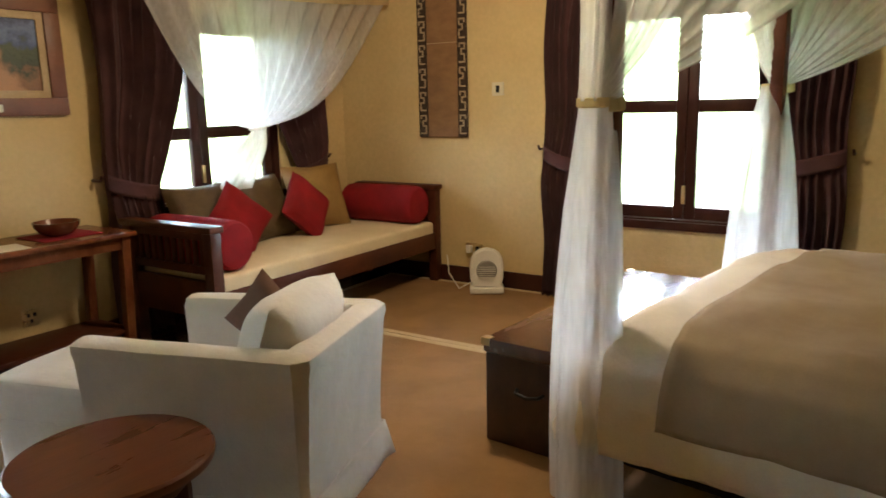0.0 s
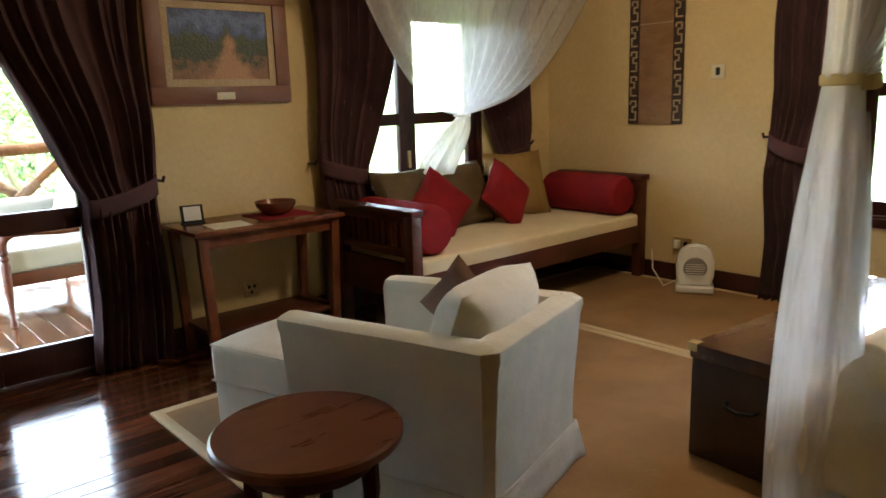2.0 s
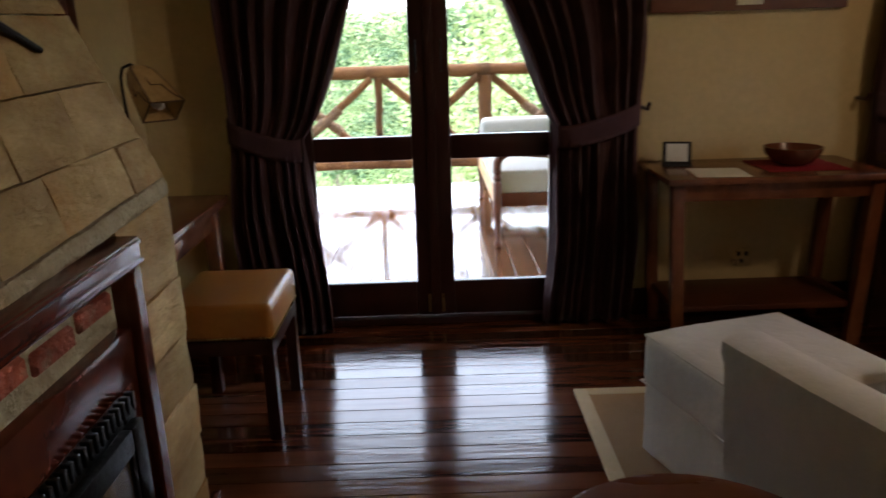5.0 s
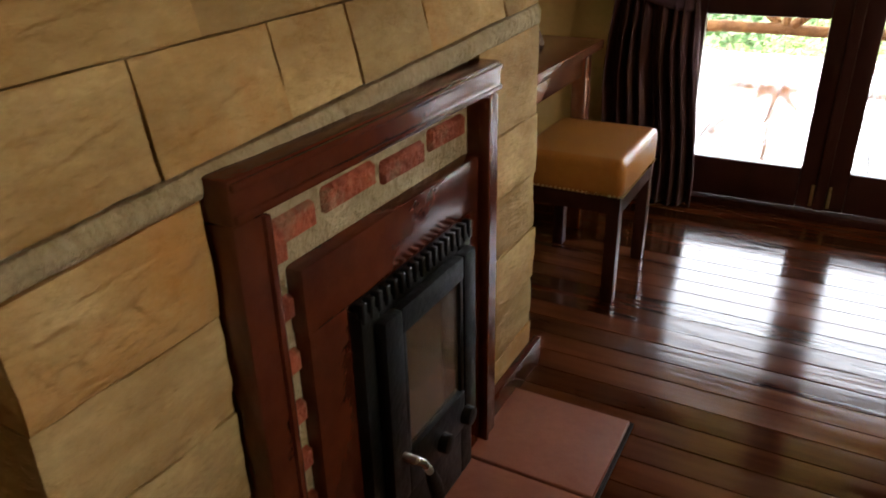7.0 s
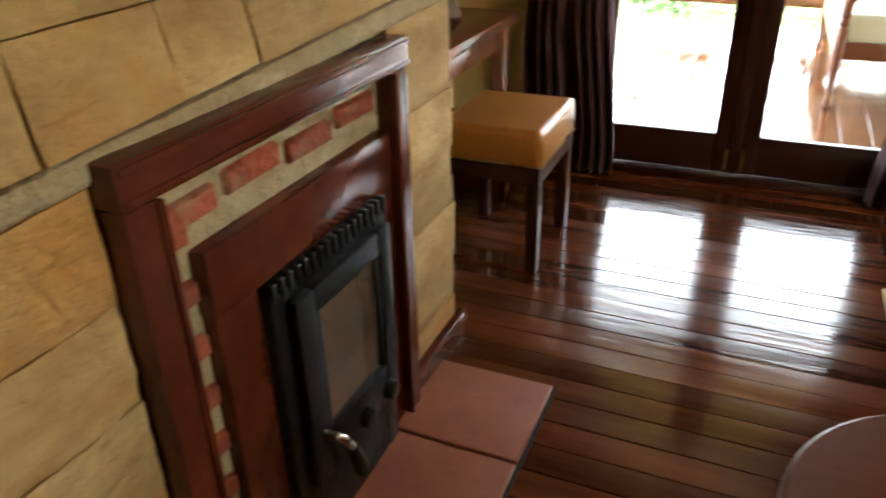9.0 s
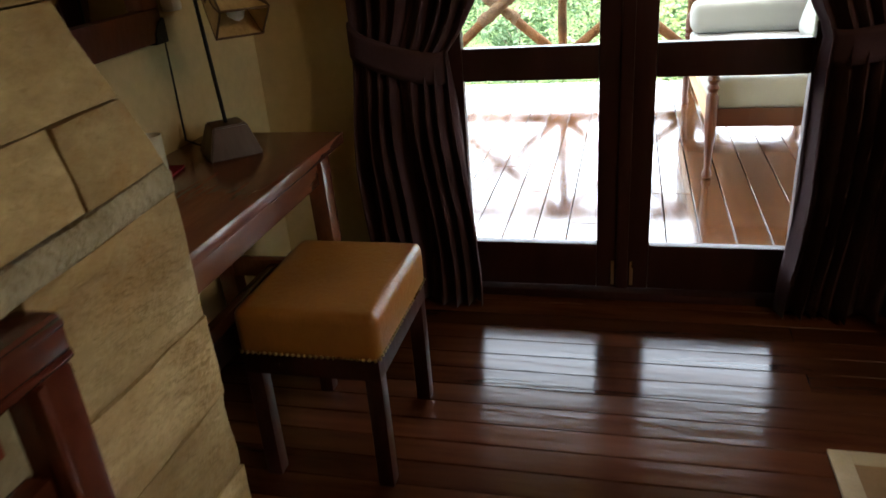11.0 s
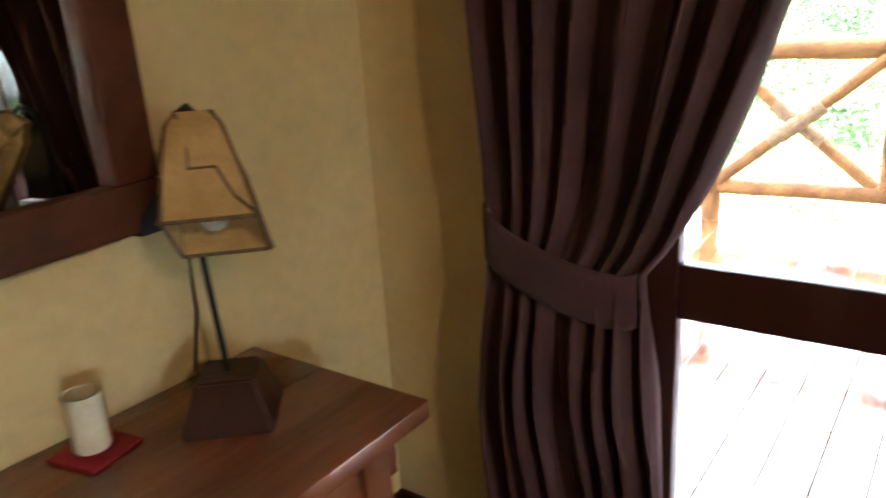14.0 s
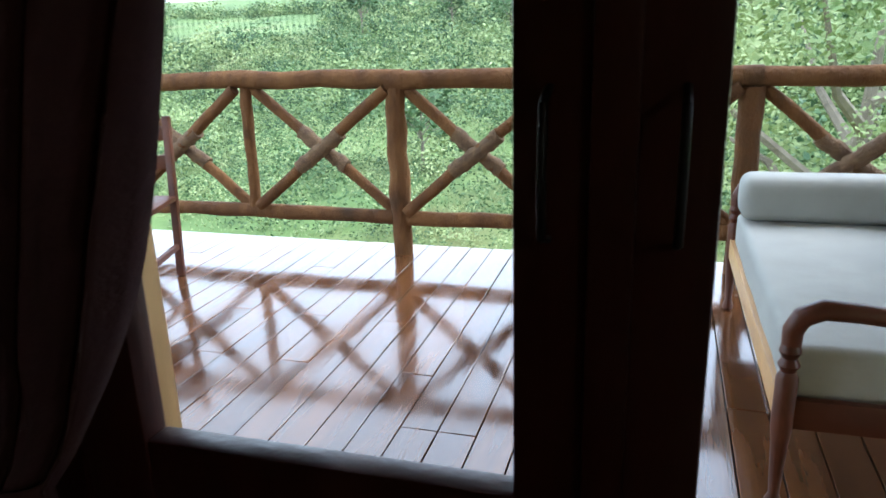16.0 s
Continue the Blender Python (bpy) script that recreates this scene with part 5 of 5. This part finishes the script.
def log(bm, a, b, r, seed, sides=12, n=9):
    a, b = Vector(a), Vector(b)
    rng = random.Random(seed)
    pts, rad = [], []
    for k in range(n):
        p = a.lerp(b, k / (n - 1))
        pts.append(p + Vector((rng.uniform(-1, 1), rng.uniform(-1, 1), rng.uniform(-1, 1))) * r * 0.12)
        rad.append(r * rng.uniform(0.92, 1.08))
    return tube(bm, pts, rad, sides, wobble=0.04, seed=seed)


rail = thing("deck_railing", "rustic log railing with crossed braces round the deck", "railing", (0, 0, 0))
posts = [-5.45, -3.47, -1.47, 0.47, 2.45]
for i, x in enumerate(posts):
    part("post", log(bmesh.new(), (x, RAILY, DZ), (x, RAILY, 0.985), 0.062, i), LOG, rail)
for i, (a, b) in enumerate(zip(posts, posts[1:])):
    part("top_rail", log(bmesh.new(), (a - 0.05, RAILY, 1.03), (b + 0.05, RAILY, 1.03 + 0.01 * (i % 2)), 0.055, 20 + i), LOG, rail)
    part("bottom_rail", log(bmesh.new(), (a + 0.05, RAILY, 0.205), (b - 0.05, RAILY, 0.205), 0.045, 30 + i), LOG, rail)
    m = (a + b) / 2
    part("baluster", log(bmesh.new(), (m, RAILY, 0.24), (m + 0.01, RAILY, 0.99), 0.036, 40 + i), LOG, rail)
    for j, (p, q) in enumerate(((a, m), (m, b))):
        for k, (z0, z1) in enumerate(((0.24, 0.98), (0.98, 0.24))):
            off = 0.03 * (1 if k else -1)
            br = part("brace", log(bmesh.new(), (p + 0.05, RAILY + off, z0), (q - 0.05, RAILY + off, z1), 0.036, 60 + 10 * i + 2 * j + k), LOG, rail)
            cx, cz, dx = (p + q) / 2, 0.61, (q - p) / 2 * 0.30
            dz = (z1 - z0) * 0.15
            part("rope_wrap", log(bmesh.new(), (cx - dx, RAILY + off, cz - dz), (cx + dx, RAILY + off, cz + dz), 0.044, 90 + i + j, n=14), ROPE, br)

# deck sofa
sofa = thing("deck_sofa", "turned-leg wooden deck daybed with white cushions", "sofa", (0.375, 1.34, DZ), 0.5)
SD, SL = 0.80, 1.62
def turned(x, y, h):
    prof_ = [(0.016, 0.0), (0.024, 0.01), (0.024, 0.03), (0.015, 0.05), (0.024, 0.22), (0.03, 0.27), (0.03, 0.42), (0.02, 0.44), (0.03, 0.46), (0.02, 0.48), (0.03, 0.50), (0.022, 0.53)]
    return lathe(bmesh.new(), [(r_, z) for r_, z in prof_ if z <= h], (x, y, 0), 16)
for y in (0.03, SL - 0.03):
    for x in (0.03, SD - 0.03):
        part("leg", turned(x, y, 0.53), DAYWOOD, sofa)
    part("arm", tube(bmesh.new(), [(0.03, y, 0.52), (0.03, y, 0.56), (0.05, y, 0.60), (0.10, y, 0.625), (0.2, y, 0.62), (0.4, y, 0.60), (0.6, y, 0.605), (SD - 0.03, y, 0.62), (SD - 0.03, y, 0.5)], [0.026, 0.028, 0.03, 0.03, 0.027, 0.025, 0.026, 0.028, 0.026], 12), DAYWOOD, sofa)
    part("end_rail", boxed(0.05, SD - 0.05, y - 0.014, y + 0.014, 0.27, 0.36, 0.004), DAYWOOD, sofa)
part("side_rail", boxed(0.012, 0.045, 0.05, SL - 0.05, 0.27, 0.36, 0.004), HONEY, sofa, "pale front rail")
part("side_rail", boxed(SD - 0.045, SD - 0.012, 0.05, SL - 0.05, 0.27, 0.36, 0.004), DAYWOOD, sofa)
part("seat_cushion", soft_box(0.03, SD - 0.03, 0.06, SL - 0.06, 0.34, 0.50, 0.035, puff=0.01), SOFACLOTH, sofa, "white seat cushion")
part("back_rail", boxed(SD - 0.03, SD, 0.05, SL - 0.05, 0.50, 0.85, 0.006), DAYWOOD, sofa)
part("bolster_cushion", soft_box(0.02, SD - 0.05, SL - 0.27, SL - 0.07, 0.50, 0.70, 0.07, puff=0.0, seed=4), SOFACLOTH, sofa, "white bolster")
part("back_cushion", moved(pillow_mesh(0.5, 0.42, 0.16, 12, 0.03, 2), pose(SD - 0.16, 0.42, 0.50, -16, 0, -90)), SOFACLOTH, sofa)
part("back_cushion", moved(pillow_mesh(0.5, 0.42, 0.16, 12, 0.03, 5), pose(SD - 0.16, 0.90, 0.50, -16, 0, -90)), SOFACLOTH, sofa)

dch = thing("deck_chair", "plain wooden chair standing on the deck", "chair", (-2.78, 2.58, DZ), 15)
for x in (-0.22, 0.22):
    part("leg", moved(boxed(x - 0.02, x + 0.02, -0.02, 0.02, 0, 0.46, 0.003), pose(0, -0.2, 0, 6, 0, 0)), DAYWOOD, dch)
    part("back_post", moved(boxed(x - 0.02, x + 0.02, -0.02, 0.02, 0, 0.92, 0.003), pose(0, 0.2, 0, -6, 0, 0)), DAYWOOD, dch)
    part("stretcher", boxed(x - 0.012, x + 0.012, -0.2, 0.2, 0.16, 0.19), DAYWOOD, dch)
part("seat", boxed(-0.24, 0.24, -0.26, 0.25, 0.44, 0.47, 0.006), DAYWOOD, dch)
part("back_slat", boxed(-0.2, 0.2, 0.26, 0.28, 0.62, 0.70, 0.004), DAYWOOD, dch)
part("back_slat", boxed(-0.2, 0.2, 0.275, 0.295, 0.78, 0.86, 0.004), DAYWOOD, dch)

# ---------------------------------------------------------------- hillside
def hill_z(x, y):
    d = y - 6
    base = -4.5 - 10 * (1 - math.exp(-max(0, d) / 14)) if d < 34 else -13.6
    rise = 0.0 if y < 40 else (y - 40) * 0.118 - 0.00010 * (y - 40) ** 2
    rise += 0.10 * max(0, x) * min(1, max(0, (y - 40) / 60))
    return base + rise + 2.2 * noise.noise(Vector((x * 0.02, y * 0.02, 0))) + 0.6 * noise.noise(Vector((x * 0.09, y * 0.09, 4)))


GRASS = surface("hill_grass", (0.080, 0.14, 0.035), (0.17, 0.24, 0.075), 0.05, 0.9, 0.95, 0.9, stain=(0.20, 0.15, 0.06), bump_scale=1.2)
LEAF = surface("leaves", (0.024, 0.062, 0.022), (0.10, 0.17, 0.06), 0.12, 2.5, 0.7, 0.3)
LEAFPALE = surface("pale_leaves", (0.12, 0.19, 0.055), (0.38, 0.43, 0.19), 0.12, 2.5, 0.7, 0.3)
BARKWOOD = surface("tree_bark", (0.14, 0.11, 0.08), (0.24, 0.2, 0.15), 4, 20, 0.9, 0.5)


def ground_f(u, v):
    x = -700 + 1400 * (0.5 + 4 * (u - 0.5) ** 3)
    y = -60 + 900 * v ** 2.2
    return Vector((x, y, hill_z(x, y) if y > 4 else -4.5))
solid("ground", sheet(bmesh.new(), ground_f, 120, 140), GRASS, "green overgrown hillside across the valley", kind="structure")


def foliage(bm_lists, c, r, n, rng, squash=0.8, leaf=1.0):
    vs, fs = bm_lists
    for _ in range(n):
        d = Vector((rng.gauss(0, 1), rng.gauss(0, 1), rng.gauss(0, 1))).normalized()
        p = c + Vector((d.x * r, d.y * r, d.z * r * squash)) * rng.uniform(0.55, 1.05)
        s = r * rng.uniform(0.16, 0.34) * leaf
        a = Vector((rng.gauss(0, 1), rng.gauss(0, 1), rng.gauss(0, 0.6))).normalized()
        b = a.cross(Vector((rng.gauss(0, 1), rng.gauss(0, 1), rng.gauss(0, 1)))).normalized()
        i = len(vs)
        vs.extend([p - a * s, p + b * s * 0.6, p + a * s, p - b * s * 0.6])
        fs.append((i, i + 1, i + 2, i + 3))


def from_lists(name, lists, mat):
    me = bpy.data.meshes.new(name)
    me.from_pydata(lists[0], [], lists[1])
    me.materials.append(mat)
    return me


rng = random.Random(7)
scrub, pale = ([], []), ([], [])
for _ in range(21000):
    y = 44 + 185 * rng.random() ** 0.95
    x = rng.uniform(-0.72, 0.42) * (y + 12)
    if noise.noise(Vector((x * 0.03, y * 0.03, 8))) < -0.42 + 0.2 * rng.random() and y < 70:
        continue
    if -0.74 < x / y < -0.47 and 146 < y < 215:
        continue
    r = rng.uniform(0.35, 1.3) * (0.55 + y / 130) * (1.6 if x > 0.05 * y else 1.0)
    tall = rng.random() < 0.05
    r *= 2.1 if tall else 1.0
    foliage(pale if rng.random() < 0.48 else scrub, Vector((x, y, hill_z(x, y) + r * (0.8 if tall else 0.45))), r, 120 if tall else 34, rng, 0.6 if tall else 0.8, 0.34 if tall else 0.48)
tagged(new("hillside_scrub", from_lists("hillside_scrub", scrub, LEAF)), "dense dark green bushes over the hillside", "bushes", kind="stuff")
tagged(new("hillside_shrubs", from_lists("hillside_shrubs", pale, LEAFPALE)), "paler green shrubs over the hillside", "bushes", kind="stuff")
rows_ = ([], [])
for i in range(26):
    for j in range(46):
        y = 147 + j * 1.45
        x = y * (-0.725 + i * 0.0098)
        foliage(rows_, Vector((x, y, hill_z(x, y) + 0.3)), 0.55, 5, rng)
tagged(new("crop_rows", from_lists("crop_rows", rows_, LEAF)), "straight rows of planted crops on the hill", "crops", kind="stuff")


def tree(label, x, y, h, mat, n=700, seed=0, leaf=1.0):
    z0 = hill_z(x, y) if y > 4 else -4.5
    t = thing("tree", label, "tree", (x, y, z0), 0, "valley trees")
    rg = random.Random(seed)
    tr = tube(bmesh.new(), [(0, 0, -0.3), (0.1, 0, h * 0.3), (-0.05, 0.1, h * 0.6), (0.1, 0, h * 0.9)], [h * 0.03, h * 0.024, h * 0.017, h * 0.006], 8)
    lists = ([], [])
    for k in range(9):
        a = k * 2.4
        tip = Vector((math.cos(a) * h * 0.3, math.sin(a) * h * 0.3, h * (0.62 + 0.045 * k)))
        tube(tr, [(0, 0, h * (0.35 + 0.05 * k)), tip * 0.6 + Vector((0, 0, h * 0.22)), tip], [h * 0.012, h * 0.008, h * 0.003], 6)
        foliage(lists, tip, h * rg.uniform(0.13, 0.22), n // 9, rg, 0.7, leaf)
    part("trunk", tr, BARKWOOD, t)
    c = new("crown", from_lists("crown", lists, mat))
    c.parent = t


tree("pale flowering tree below the deck", 4.2, 17, 12.2, LEAFPALE, 16000, 1, 0.15)
for k, (x, y, h) in enumerate(((-62, 150, 9), (-45, 160, 8), (-30, 150, 8), (10, 120, 12), (22, 130, 13), (34, 118, 12), (44, 140, 14), (-14, 96, 7), (-20, 60, 6), (-8, 54, 6), (16, 64, 8), (28, 70, 9), (55, 120, 13))):
    tree("green broadleaf tree on the hillside", x, y, h, LEAF, 500, k + 3)

# ---------------------------------------------------------------- pieces: stones, floorboards, deck boards
rng = random.Random(3)


def course(k, y):
    """The height of bed joint k at y; those above the surround climb a little towards the doors."""
    low, high = COURSES[k]
    return low + (high - low) * (y - FY0) / (FY1 - FY0)


def stone(k, y0, y1, slant=0.0, hewn=False):
    """One block of the chimney breast face, hewn slightly uneven, with its own small offset."""
    g, off = 0.0016, rng.uniform(-0.004, 0.004)
    bm = bmesh.new()
    nu, nv = (26, 16) if hewn else (max(3, int((y1 - y0) / 0.03)), 6)
    seed = rng.uniform(0, 90)
    rough = 0.009 if hewn else rng.choice((0.0025, 0.003, 0.004, 0.005))
    ragged = [rng.uniform(-0.0014, 0.0014) for _ in range(2)]
    def face(u, v):
        y = y0 + g + (y1 - y0 - 2 * g) * u
        za, zb = course(k, y) + g, course(k + 1, y) - g
        za += 0.002 * noise.noise(Vector((y * 9, seed, 0)))
        zb += 0.002 * noise.noise(Vector((y * 9, seed, 7)))
        z = za + (zb - za) * v
        tap = 0.14 * max(0, z - 0.95)
        if y0 <= FY0 + 0.001:
            y += tap * (1 - u)
        elif y1 >= FY1 - 0.001:
            y -= tap * u
        y += slant * (v - 0.5) * (1 if FY0 < y0 else u) * (1 if y1 < FY1 else 1 - u)
        y += ragged[0] * (1 - u) * math.sin(6 * v) + ragged[1] * u * math.sin(5 * v + 1)
        edge = min(u, 1 - u) * (y1 - y0), min(v, 1 - v) * (zb - za)
        worn = 0.005 * math.exp(-min(edge) / 0.006)
        n = noise.noise(Vector((y * 14, z * 14, seed))) + 0.5 * noise.noise(Vector((y * 37, z * 37, seed)))
        return Vector((FX + off - worn + rough * n - lean(z, y), y, z))
    sheet(bm, face, nu, nv)
    back = {}
    for e in [e for e in bm.edges if e.is_boundary]:
        for v in e.verts:
            if v not in back:
                back[v] = bm.verts.new((v.co.x - 0.042, v.co.y, v.co.z))
        p, q = e.verts
        bm.faces.new((p, q, back[q], back[p]))
    part("stone", bm, MORTAR if k == BAND else STONE, fire)


LOWER = [0.0, 0.14, 0.285, 0.43, 0.581, 0.733, 0.880]
COURSES = [(z, z) for z in LOWER[:-1]] + [(0.880, 0.945), (0.915, 0.99), (1.052, 1.09), (1.19, 1.225)]
BAND = 6
while COURSES[-1][1] < CEILING - 0.16:
    COURSES.append((COURSES[-1][0] + 0.15, COURSES[-1][1] + 0.148))
COURSES.append((CEILING, CEILING))
UPRIGHTS = {6: (-2.1,), 7: (-2.593, -2.361, -2.185, -1.967, -1.65), 8: (-2.46, -2.23, -2.008, -1.76), 9: (-2.55, -2.187, -1.86)}
for k in range(len(COURSES) - 1):
    if k < 6:
        stone(k, FY0, -2.562, hewn=k == 4), stone(k, -1.798, FY1)
        continue
    if k in UPRIGHTS:
        cuts = [FY0, *UPRIGHTS[k], FY1]
    else:
        cuts = [FY0]
        while FY1 - cuts[-1] > 0.5:
            cuts.append(cuts[-1] + rng.uniform(0.24, 0.42))
        cuts.append(FY1)
    for a, b in zip(cuts, cuts[1:]):
        stone(k, a, b, 0.02)
# returns of the breast
for s, yy in ((1, FY1), (-1, FY0)):
    for k in range(len(COURSES) - 1):
        z0, z1 = course(k, yy), course(k + 1, yy)
        x = WEST + 0.003
        end0 = CORE + 0.004
        while x < end0 - lean(z1, yy) - 0.02:
            w = rng.uniform(0.24, 0.40)
            e = end0 if end0 - (x + w) < 0.16 else x + w
            bm = boxed(0, 1, 0, 1, 0, 1)
            for v in bm.verts:
                zc = z0 + 0.002 if v.co.z < 0.5 else z1 - 0.002
                xc = x + 0.002 if v.co.x < 0.5 else e - 0.001
                xc = min(xc, end0 - lean(zc, yy))
                yc = yy - s * (0.14 * max(0, zc - 0.95) + 0.003)
                v.co = Vector((xc, yc if v.co.y > 0.5 else yc - s * 0.04, zc))
            part("stone", bm, STONE, fire, smooth=False)
            x = e

floorboards = thing("floorboards", "glossy dark red-stained floorboards with scratches", "floor", (0, 0, 0), kind="structure")
BW_ = 0.088
board_sets = {}
y, row = NORTH - 0.001, 0
while y > SOUTH:
    x = WEST
    first = True
    while x < EAST - 0.01:
        ln = rng.choice((1.8, 2.4, 3.0, 3.6)) if first else rng.choice((2.4, 3.0))
        first = False
        if EAST - (x + ln) < 0.5:
            ln = EAST - x
        key = round(ln, 3)
        if key not in board_sets:
            board_sets[key] = mesh_of("plank", boxed(0.0008, ln - 0.0008, -BW_ + 0.0012, -0.0012, -0.02, 0, 0.0015, 1), FLOORWOOD)
        o = new("plank", board_sets[key])
        o.parent = floorboards
        o.matrix_basis = pose(x, y, rng.uniform(-0.0008, 0.0002), rng.uniform(-0.25, 0.25), 0, 0)
        x += ln
    y -= BW_
deck = thing("deck", "wet glossy reddish deck boards reflecting the railing", "deck", (0, 0, 0), kind="structure")
deck_sets = {}
x = -5.0
while x < 4.4:
    y = 0.24
    first = True
    while y < 3.66:
        ln = rng.choice((0.5, 0.9, 1.3, 1.7)) if first else rng.choice((1.2, 1.7, 2.2))
        first = False
        if 3.68 - (y + ln) < 0.4:
            ln = 3.68 - y
        key = round(ln, 2)
        if key not in deck_sets:
            deck_sets[key] = mesh_of("deck_board", boxed(0.002, 0.138, 0.0015, ln - 0.0015, -0.04, 0, 0.002, 1), DECKWOOD)
        o = new("deck_board", deck_sets[key])
        o.parent = deck
        o.matrix_basis = pose(x, y, DZ + rng.uniform(-0.001, 0.0003), 0, rng.uniform(-0.3, 0.3), 0)
        y += ln
    x += 0.14
